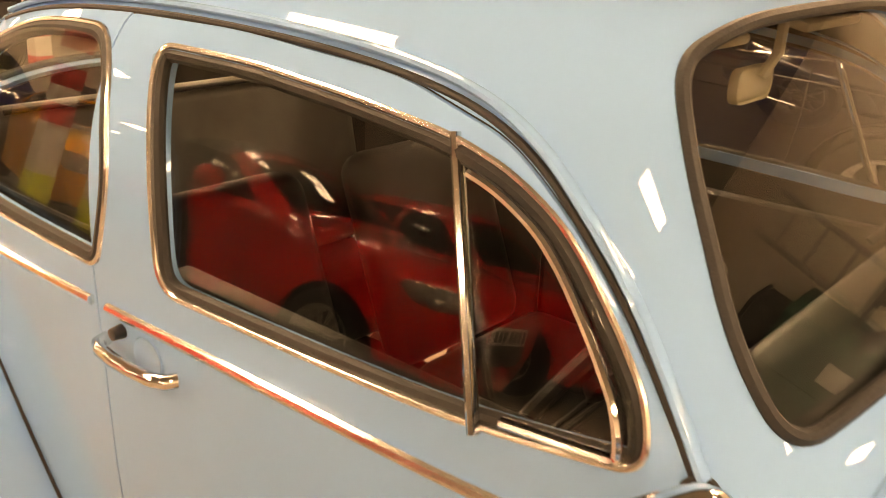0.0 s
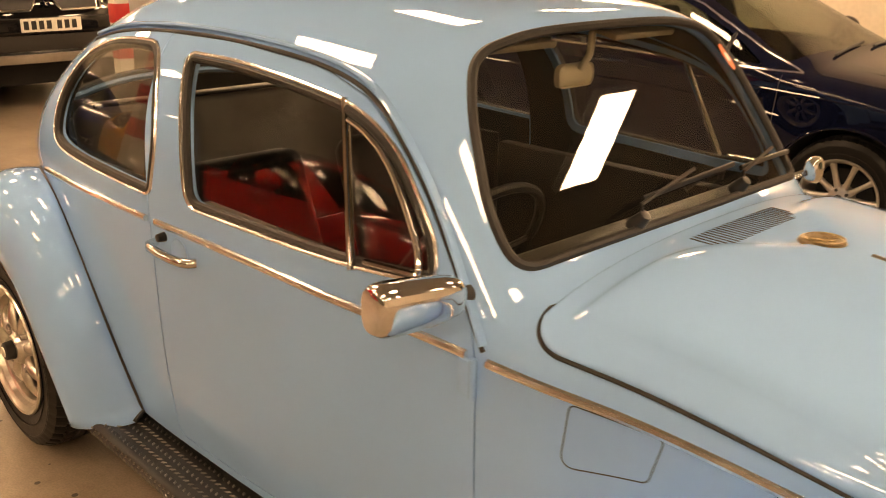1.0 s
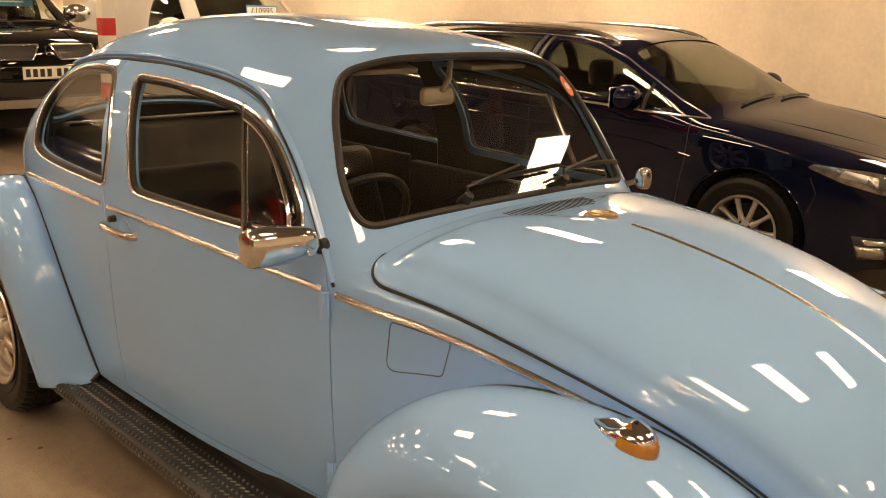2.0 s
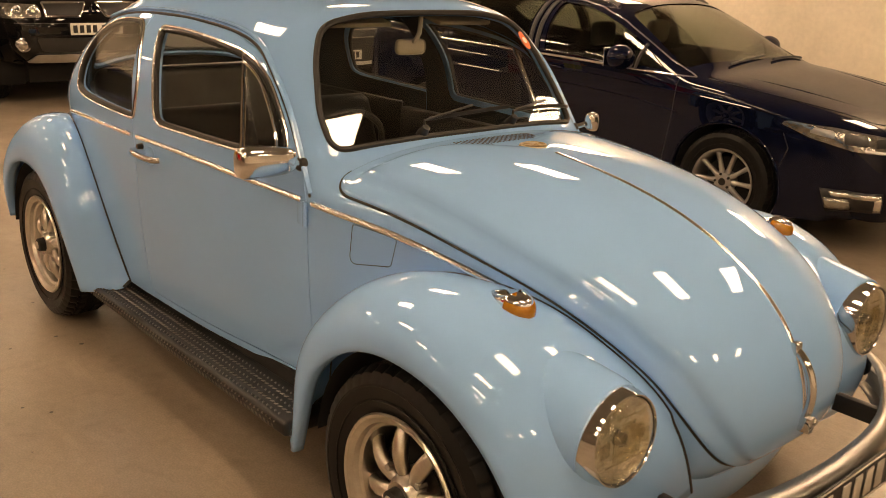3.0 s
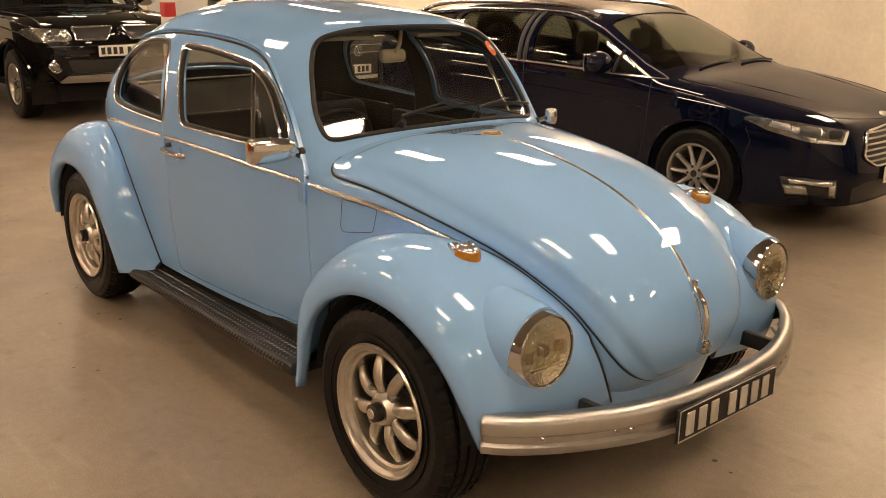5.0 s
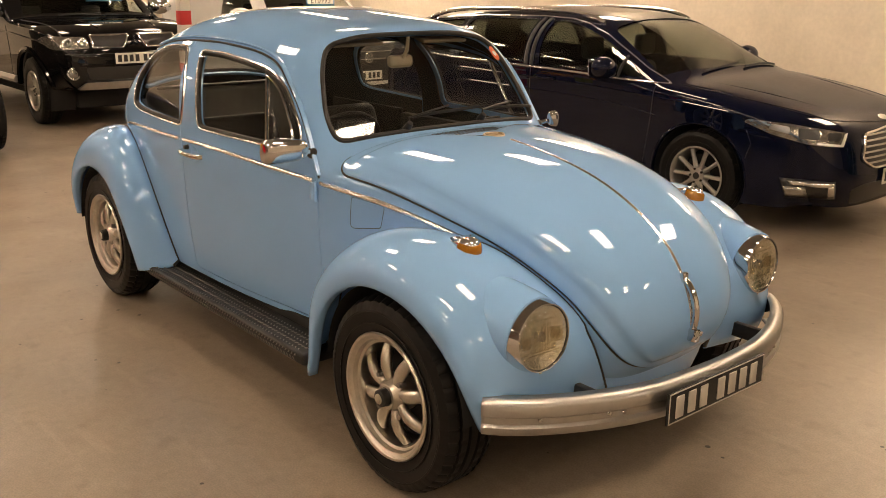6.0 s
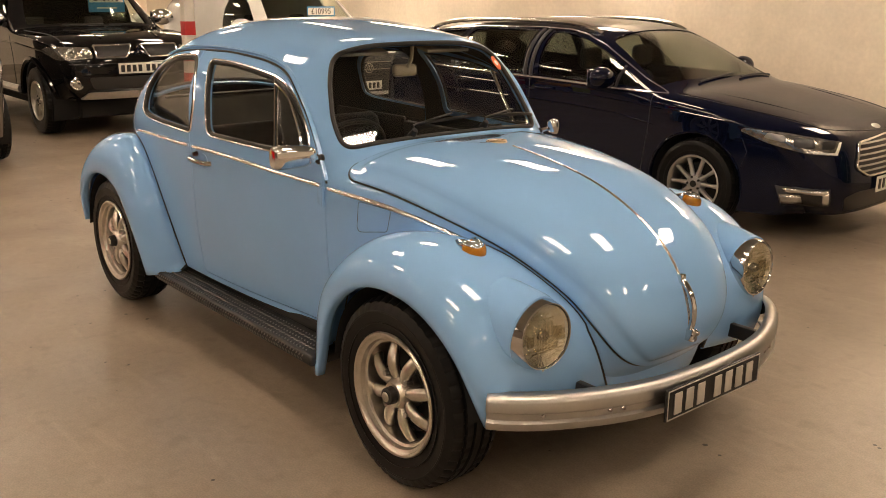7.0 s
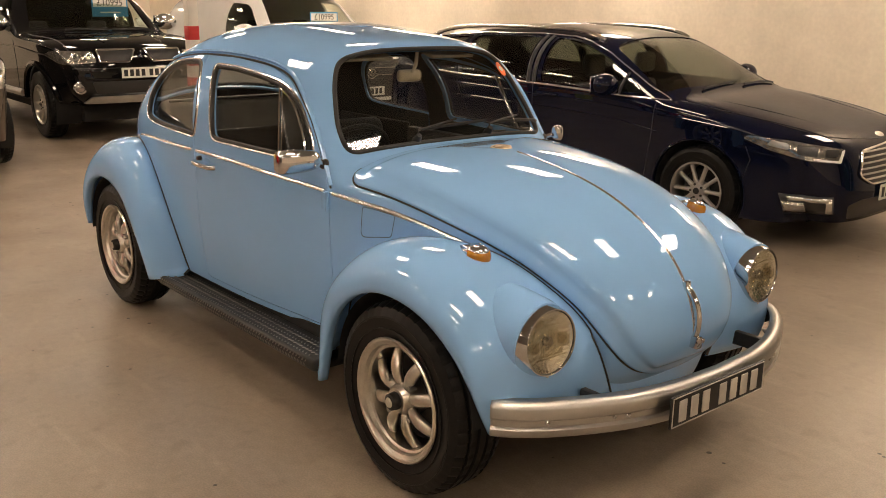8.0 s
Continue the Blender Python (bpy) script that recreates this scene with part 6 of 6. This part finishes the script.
def patch(hull, owner, name, outline, mat, axis=None, lo=0.0, hi=4.0, out=0.005, depth=0.012, label=""):
    """A lamp, grille or panel let into the skin: the skin within an outline, slightly proud."""
    v, f = hull.shell(depth, out)
    return part(name, carve(v, f, [("INTERSECT", prism(outline, axis if axis is not None else GR, lo, hi))], mat, hull, name), mat, owner, label)


def sign_text(owner, text, m, size, mat):
    cu = bpy.data.curves.new("price_text", "FONT")
    cu.body, cu.size, cu.extrude, cu.align_x, cu.align_y = text, size, 0.0006, "CENTER", "CENTER"
    cu.materials.append(mat)
    ob = new("price_text", cu)
    ob.parent = owner
    ob.matrix_basis = m
    return ob


def price_card(m, text):
    e = holder("price_card", m, "blue printed price card behind a windscreen", "sign", "price cards")
    part("card", boxed(-0.27, 0.27, -0.14, 0.14, -0.002, 0.002), SIGN_BLUE, e)
    part("price_strip", boxed(-0.25, 0.25, 0.0, 0.12, 0.002, 0.004), PAPER, e)
    part("small_print", boxed(-0.15, 0.15, -0.09, -0.07, 0.002, 0.004), PAPER, e)
    sign_text(e, text, Matrix.Translation((0, 0.058, 0.006)), 0.13, INK)
    return e


FACING = Matrix(((0, 0, 1), (1, 0, 0), (0, 1, 0))).to_4x4()

# black pick-up
pr = car_rows(2.32, -2.55, 0.90, 1.74, 1.04, 0.95, 1.14, 0.30, -0.75, 1.1, 1.10, 0.42)
pick, ph = vehicle("pickup_truck", pose(-8.95, 1.62, 0, 0, 0, 0), "black pickup truck with chrome grille and bull-nosed bumper", pr, PAINT_BLACK, 1.5, 0.77, 0.37, 0.215, "6", side_panes(0.95, 0.30, -0.75, 1.10, 1.74, -0.15), screen_of(0.95, 1.14, 0.30, 1.74, 0.9), None, 0.07, GLASS_DARK, ALLOY)
for side in (-1, 1):
    lamp = rounded([(side * 0.48, 0.86), (side * 0.80, 0.84), (side * 0.88, 0.93), (side * 0.84, 0.985), (side * 0.50, 0.975)], 0.03)
    patch(ph, pick, "headlamp", lamp, LAMP_GLASS, lo=1.3)
    cell = rounded([(side * 0.13, 0.86), (side * 0.45, 0.865), (side * 0.46, 0.985), (side * 0.05, 0.985)], 0.015)
    g = patch(ph, pick, "grille", cell, DARK_TRIM, lo=1.3)
    pts = [ph.cast((4, a, b), (-1, 0, 0)) for a, b in densify(cell, 0.03)]
    part("grille_surround", sweep([p + n * 0.01 for p, n in pts], 0.011, True), CHROME, g)
    p, n = ph.cast((4, side * 0.66, 0.60), (-1, 0, 0))
    fog = new("fog_lamp")
    fog.parent = pick
    fog.matrix_basis = Matrix.Translation(p)
    part("ring", lathe([(0.05, 0.012), (0.056, 0.018), (0.068, 0.012), (0.07, -0.02)], 28, "x"), CHROME, fog)
    part("lens", lathe([(0.0, 0.02), (0.03, 0.018), (0.052, 0.008)], 24, "x"), LAMP_GLASS, fog)
    door_mirror(pick, 0.62, side * 1.02, 1.24, side, CHROME, 1.35)
    flare = [(1.5 + 0.46 * math.cos(a), 0.37 + 0.46 * math.sin(a)) for a in np.linspace(0.1, 3.05, 20)]
    lines_on(ph, pick, "arch_flare", flare, side, 0.03, PAINT_BLACK)
    lines_on(ph, pick, "side_step", [(-0.95, 0.46), (0.95, 0.46)], side, 0.045, CHROME_WORN)
skid = rounded([(-0.62, 0.42), (0.62, 0.42), (0.55, 0.50), (-0.55, 0.50)], 0.03)
patch(ph, pick, "skid_plate", skid, SILVER_PLASTIC, lo=1.3, out=0.03, depth=0.03, label="silver painted lower guard")
patch(ph, pick, "lower_grille", rounded([(-0.5, 0.53), (0.5, 0.53), (0.55, 0.66), (-0.55, 0.66)], 0.04), DARK_TRIM, lo=1.3)
bd = part("badge", boxed(2.30, 2.315, -0.012, 0.012, 0.93, 0.985), CHROME, pick)
for a in (90, 210, 330):
    part("badge_lozenge", prism([(0.0, 0.0), (0.028, 0.016), (0.056, 0.0), (0.028, -0.016)], Matrix.Translation((2.312, 0, 0.925)) @ FACING @ Matrix.Rotation(radians(a), 4, "Z"), 0, 0.012), CHROME, bd)
uk_plate(pick, 2.345, 0.02, 0.745)
for y in (-0.35, 0.2):
    pts = [ph.cast((0.96 - 0.02 * k / 10, y + 0.5 * k / 10, 3), (0, 0, -1)) for k in range(11)]
    part("wiper", sweep([p + n * 0.015 for p, n in pts], 0.01), BLACK, pick)
price_card(Matrix.Translation((-8.95 + 0.60, 1.62 + 0.33, 1.42)) @ FACING @ Matrix.Scale(0.83, 4), "£10995")

for side in (-1, 1):
    for y, r_, mat in ((0.55, 0.045, CHROME), (0.68, 0.045, CHROME)):
        p, n = ph.cast((4, side * y, 0.918), (-1, 0, 0))
        m_ = Matrix.Translation(p + n * 0.004) @ n.to_track_quat("X", "Z").to_matrix().to_4x4()
        cell = part("lamp_bowl", lathe([(r_ * 0.45, 0.002), (r_ * 0.6, 0.006), (r_ * 0.85, 0.010), (r_, 0.012), (r_ * 1.08, 0.006)], 24, "x", m=m_), mat, pick)
        part("lamp_glass", lathe([(0.0, 0.012), (r_ * 0.3, 0.010), (r_ * 0.46, 0.003)], 16, "x", m=m_), GLASS_DARK, cell)
    # seams of the bonnet and bumper, lower wing vent
    pts = [ph.cast((1.0 + 1.15 * k / 16, side * (0.78 - 0.06 * k / 16), 3), (0, 0, -1)) for k in range(17)]
    part("bonnet_gap", sweep([p for p, n in pts], 0.005, seg=6), INK, pick)
    pts = [ph.cast((1.05 + 1.05 * k / 16, side * (0.42 - 0.10 * k / 16), 3), (0, 0, -1)) for k in range(17)]
    part("bonnet_crease", sweep([p - n * 0.006 for p, n in pts], 0.014), PAINT_BLACK, pick)
    lines_on(ph, pick, "door_gap", [(0.80, 1.05), (0.84, 0.8), (0.80, 0.5)], side)
    lines_on(ph, pick, "door_gap", [(-0.15, 1.08), (-0.17, 0.5)], side)
    lines_on(ph, pick, "body_crease", [(1.9, 0.93), (1.0, 0.98), (-0.8, 0.99)], side, 0.01, PAINT_BLACK)
pts = [ph.cast((4, y, 0.80), (-1, 0, 0)) for y in np.linspace(-0.78, 0.78, 25)]
part("bumper_gap", sweep([p for p, n in pts], 0.005, seg=6), INK, pick)
pts = [ph.cast((4, y, 0.685), (-1, 0, 0)) for y in np.linspace(-0.6, 0.6, 25)]
part("bumper_edge", sweep([p + n * 0.004 for p, n in pts], 0.012), PAINT_BLACK, pick)

# white vans
vr = car_rows(2.3, -2.15, 0.88, 1.66, 0.86, 1.22, 1.04, 0.50, -1.9, 1.3, 1.0, 0.26, 3.2)
van, vh = vehicle("van", pose(-8.75, 4.55, 0, 0, 0, 0), "white panel van with a black grille and price card", vr, PAINT_WHITE, 1.5, 0.76, 0.32, 0.20, "7", side_panes(1.22, 0.50, -0.2, 1.0, 1.66, 0.0)[:1], screen_of(1.22, 1.04, 0.50, 1.66, 0.88), None, 0.05, GLASS_DARK, SILVER_PLASTIC, category="van")
for side in (-1, 1):
    patch(vh, van, "headlamp", rounded([(side * 0.5, 0.62), (side * 0.80, 0.64), (side * 0.84, 0.82), (side * 0.55, 0.76)], 0.04), LAMP_GLASS, lo=1.3)
    door_mirror(van, 0.85, side * 1.0, 1.12, side, PAINT_WHITE, 1.3)
gr = patch(vh, van, "grille", rounded([(-0.60, 0.31), (0.60, 0.31), (0.56, 0.79), (-0.56, 0.79)], 0.04), DARK_TRIM, lo=1.3)
for z in (0.60, 0.69):
    pts = [vh.cast((4, y, z), (-1, 0, 0)) for y in np.linspace(-0.45, 0.45, 15)]
    part("grille_bar", sweep([p + n * 0.01 for p, n in pts], 0.006), CHROME, gr)
p, n = vh.cast((4, 0, 0.62), (-1, 0, 0))
rd = part("badge", sweep([p + Vector((0.02, 0.06 * math.cos(k), 0.06 * math.sin(k))) for k in np.linspace(0, 6.283, 33)[:-1]], 0.007, True), CHROME, van, "round chrome badge")
for q in (((-0.04, 0.03), (-0.015, -0.035)), ((-0.015, -0.035), (0, 0.0)), ((0, 0.0), (0.015, -0.035)), ((0.015, -0.035), (0.04, 0.03)), ((-0.015, 0.045), (0, 0.01)), ((0, 0.01), (0.015, 0.045))):
    part("badge_bar", sweep([p + Vector((0.02, a, b)) for a, b in q], 0.006), CHROME, rd)
uk_plate(van, 2.325, -0.06, 0.40)
van["group"] = "white vans"
copy_thing(van, pose(-13.5, 3.1, 0))
price_card(Matrix.Translation((-8.75 + 0.95, 4.72, 1.25)) @ FACING @ Matrix.Scale(0.83, 4), "£10995")

# dark estate at the edge, seen by its wheel and flank
sr = car_rows(2.2, -2.2, 0.90, 1.62, 0.98, 0.95, 1.10, 0.25, -1.6, 1.1, 1.04, 0.28)
suv, suh = vehicle("off_roader", pose(-7.35, -0.92, 0, 0, 0, 0), "brown-grey off-road car with black sills", sr, material("brown_grey_paint", (0.09, 0.075, 0.06), 0.35, 0.1, 1.0, 0.06, 5, gloss=0.1), 1.35, 0.80, 0.36, 0.22, "10", side_panes(0.95, 0.25, -1.6, 1.04, 1.62, -0.2), screen_of(0.95, 1.10, 0.25, 1.62, 0.9))
for side in (-1, 1):
    patch(suh, suv, "headlamp", rounded([(side * 0.5, 0.76), (side * 0.82, 0.76), (side * 0.86, 0.92), (side * 0.55, 0.90)], 0.03), LAMP_GLASS, lo=1.0)
    lines_on(suh, suv, "sill_cover", [(-0.95, 0.36), (0.95, 0.36)], side, 0.06, BLACK)

# red roadster behind the camera, mirrored in the side glass
rr = car_rows(1.98, -1.75, 0.86, 1.36, 0.86, 0.72, 1.0, 0.05, -0.55, 0.90, 0.94, 0.2)
red, rh = vehicle("roadster", pose(-3.60, -4.95, 0, 0, 0, 0), "red two-seat roadster with silver multi-spoke wheels", rr, PAINT_RED, 1.2, 0.76, 0.315, 0.215, "14", side_panes(0.72, 0.05, -0.55, 0.94, 1.36, -0.42)[:1], screen_of(0.72, 1.0, 0.05, 1.36, 0.86))
part("soft_top", carve(*rh.shell(0.02, 0.006), [("INTERSECT", prism([(0.02, 1.05), (0.02, 1.6), (-1.2, 1.6), (-1.2, 1.05)], "y", -1, 1)), ("DIFFERENCE", prism(side_panes(0.72, 0.05, -0.55, 0.94, 1.36, -0.42)[0], "y", -1.2, 1.2))], VINYL, rh, "soft_top"), VINYL, red, "black fabric hood")
for side in (-1, 1):
    patch(rh, red, "headlamp", rounded([(side * 0.44, 0.70), (side * 0.76, 0.68), (side * 0.82, 0.82), (side * 0.55, 0.80)], 0.05), LAMP_GLASS, lo=1.0)
    door_mirror(red, 0.18, side * 0.97, 1.07, side, PAINT_RED, 1.0)
    lines_on(rh, red, "door_gap", [(0.52, 0.80), (0.50, 0.5), (0.45, 0.28)], side)
    lines_on(rh, red, "door_gap", [(-0.55, 0.82), (-0.58, 0.5), (-0.5, 0.28)], side)
patch(rh, red, "grille", rounded([(-0.3, 0.40), (0.3, 0.40), (0.34, 0.54), (-0.34, 0.54)], 0.05), DARK_TRIM, lo=1.0)
uk_plate(red, 2.0, 0, 0.60)

# second red car beyond it with paired round lamps
r2 = car_rows(2.0, -1.8, 0.82, 1.36, 0.80, 0.72, 0.92, 0.1, -1.0, 0.95, 0.86)
red2, r2h = vehicle("coupe", pose(-3.3, -7.35, 0, 0, 0, 6), "older red coupe with paired round headlamps", r2, PAINT_RED, 1.2, 0.72, 0.30, 0.19, "8", side_panes(0.72, 0.1, -1.0, 0.86, 1.36, -0.3), screen_of(0.72, 0.92, 0.1, 1.36, 0.82))
patch(r2h, red2, "grille", rounded([(-0.66, 0.55), (0.66, 0.55), (0.66, 0.71), (-0.66, 0.71)], 0.03), DARK_TRIM, lo=1.0)
for y in (-0.55, -0.38, 0.38, 0.55):
    p, n = r2h.cast((4, y, 0.63), (-1, 0, 0))
    hl = part("headlamp", lathe([(0.0, 0.02), (0.04, 0.018), (0.066, 0.008)], 24, "x", m=Matrix.Translation(p)), LAMP_GLASS, red2)
    part("ring", lathe([(0.064, 0.012), (0.07, 0.018), (0.078, 0.01), (0.078, -0.03)], 24, "x", m=Matrix.Translation(p)), CHROME, hl)

# yellow sports car and a deep blue car down the opposite row
yr = car_rows(1.9, -1.7, 0.85, 1.16, 0.70, 0.55, 0.84, 0.0, -0.6, 0.86, 0.80, 0.2)
yel, yh = vehicle("sports_car", pose(-8.4, -4.6, 0, 0, 0, 12), "bright yellow open sports car with black tyres", yr, PAINT_YELLOW, 1.15, 0.76, 0.32, 0.2, "5", side_panes(0.55, 0.0, -0.6, 0.80, 1.16, -0.42)[:1], screen_of(0.55, 0.84, 0.0, 1.16, 0.85))
for side in (-1, 1):
    patch(yh, yel, "headlamp", rounded([(side * 0.5, 0.52), (side * 0.74, 0.5), (side * 0.8, 0.66), (side * 0.6, 0.66)], 0.05), LAMP_GLASS, lo=1.0)
br = car_rows(2.1, -2.1, 0.88, 1.45, 0.84, 0.85, 0.98, 0.2, -1.1, 1.0, 0.93)
blu, bh = vehicle("saloon", pose(-12.6, -4.3, 0, 0, 0, 4), "deep blue saloon car with bright headlamps", br, PAINT_INDIGO, 1.32, 0.78, 0.32, 0.2, "10", side_panes(0.85, 0.2, -1.1, 0.93, 1.45, -0.2), screen_of(0.85, 0.98, 0.2, 1.45, 0.88))
for side in (-1, 1):
    patch(bh, blu, "headlamp", rounded([(side * 0.46, 0.64), (side * 0.8, 0.64), (side * 0.84, 0.80), (side * 0.5, 0.77)], 0.03), LAMP_GLASS, lo=1.0)
patch(bh, blu, "grille", rounded([(-0.36, 0.58), (0.36, 0.58), (0.38, 0.76), (-0.38, 0.76)], 0.03), DARK_TRIM, lo=1.0)
uk_plate(blu, 2.12, 0, 0.48)

# striped columns
STRIPE_RED = material("red_band_paint", (0.55, 0.03, 0.03), 0.5, 0, 0.2, 0.08, 12)
STRIPE_WHITE = material("white_column_paint", (0.75, 0.72, 0.65), 0.6, 0, 0, 0.06, 8, 0.15, 30)
STRIPE_LIME = material("lime_band_paint", (0.62, 0.7, 0.05), 0.5, 0, 0, 0.08, 12)


def column(x, y, w, label, lime=False):
    e = holder("column", pose(x, y, 0), label, "column", "columns", "structure")
    part("shaft", boxed(-w / 2, w / 2, -w / 2, w / 2, 0, CEILING, 0.008), STRIPE_WHITE, e)
    for k in range(4 if lime else 5):
        z, tall = (0.85 + 0.32 * k, 0.18) if lime else (0.44 + 0.195 * k, 0.11)
        part("red_band", boxed(-w / 2 - 0.002, w / 2 + 0.002, -w / 2 - 0.002, w / 2 + 0.002, z, z + tall, 0.008), STRIPE_RED, e)
    if lime:
        part("lime_band", boxed(-w / 2 - 0.002, w / 2 + 0.002, -w / 2 - 0.002, w / 2 + 0.002, 0.12, 0.42, 0.008), STRIPE_LIME, e)
    return e


column(-3.52, 0.80, 0.085, "white steel column with painted red bands")
column(-6.9, -3.35, 0.2, "white column with red bands and a lime foot", True)
column(-5.75, -3.35, 0.2, "white column with red bands and a lime foot", True)

# by the north wall: a shuttered opening, a ladder, a green cupboard and boxes
SHUTTER = material("dark_shutter_steel", (0.09, 0.08, 0.07), 0.45, 0.4, 0, 0.15, 3, 0.1, 40)
GREEN_STEEL = material("green_enamel", (0.02, 0.10, 0.07), 0.4, 0, 0.2, 0.12, 6, 0.08, 60)
ALUMINIUM = material("dull_aluminium", (0.55, 0.53, 0.48), 0.35, 1.0, 0, 0.1, 12)


def roller_shutter(x0, x1, top):
    e = holder("roller_shutter", pose((x0 + x1) / 2, Y1, 0), "closed dark steel roller shutter in the cream wall", "shutter", kind="structure")
    w = (x1 - x0) / 2
    n = int(top / 0.09)
    first = part("slat", boxed(-w, w, -0.05, -0.012, 0.0, 0.084, 0.012, 2), SHUTTER, e)
    for k in range(1, n):
        o = new("slat", first.data)
        o.parent = e
        o.location = (0, 0, 0.09 * k)
    for x in (-w, w):
        part("guide", boxed(x - 0.05, x + 0.05, -0.08, -0.002, 0, top + 0.02, 0.006), SHUTTER, e)
    part("hood", boxed(-w - 0.06, w + 0.06, -0.30, -0.004, n * 0.09, n * 0.09 + 0.26, 0.02), SHUTTER, e)
    return e


def ladder(m, length, width=0.38):
    e = holder("ladder", m, "dull aluminium ladder leaning on the cream wall", "ladder")
    for x in (-width / 2, width / 2):
        part("stile", boxed(x - 0.014, x + 0.014, -0.032, 0.032, 0, length, 0.004), ALUMINIUM, e)
    for k in range(int(length / 0.27)):
        part("rung", sweep([(-width / 2, 0, 0.2 + 0.27 * k), (width / 2, 0, 0.2 + 0.27 * k)], 0.016, seg=10), ALUMINIUM, e)
    return e


def cupboard(m, w, d, h):
    e = holder("cupboard", m, "dark green enamelled steel cupboard with two doors", "cupboard")
    part("carcass", boxed(-w / 2, w / 2, 0.02, d, 0.0, h, 0.008), GREEN_STEEL, e)
    for k in (-1, 1):
        door_ = part("door", boxed(min(0.004 * k, k * (w / 2 - 0.01)), max(0.004 * k, k * (w / 2 - 0.01)), 0.0, 0.018, 0.05, h - 0.02, 0.004), GREEN_STEEL, e)
        part("handle", boxed(k * 0.05 - 0.012, k * 0.05 + 0.012, -0.03, 0.0, h * 0.52, h * 0.52 + 0.14, 0.005), CHROME_WORN, door_)
    part("notice", boxed(-0.3, -0.12, -0.004, -0.001, h * 0.62, h * 0.76), PAPER, e, "white paper notice")
    return e


roller_shutter(4.5, 7.2, 2.45)
ladder(pose(2.95, Y1 - 0.62, 0, -12, 0, 0), 2.55)
cupboard(pose(3.75, Y1 - 0.56, 0), 0.95, 0.5, 1.9)
for x, w, h in ((3.55, 0.30, 0.22), (3.98, 0.34, 0.3)):
    e = holder("storage_box", pose(x, Y1 - 0.34, 1.9), "black plastic storage box on the green cupboard", "box", "storage boxes")
    part("tub", boxed(-w / 2, w / 2, -0.16, 0.16, 0.0, h, 0.02, 3), BLACK, e)
    part("lid", boxed(-w / 2 - 0.012, w / 2 + 0.012, -0.172, 0.172, h, h + 0.03, 0.01), BLACK, e)
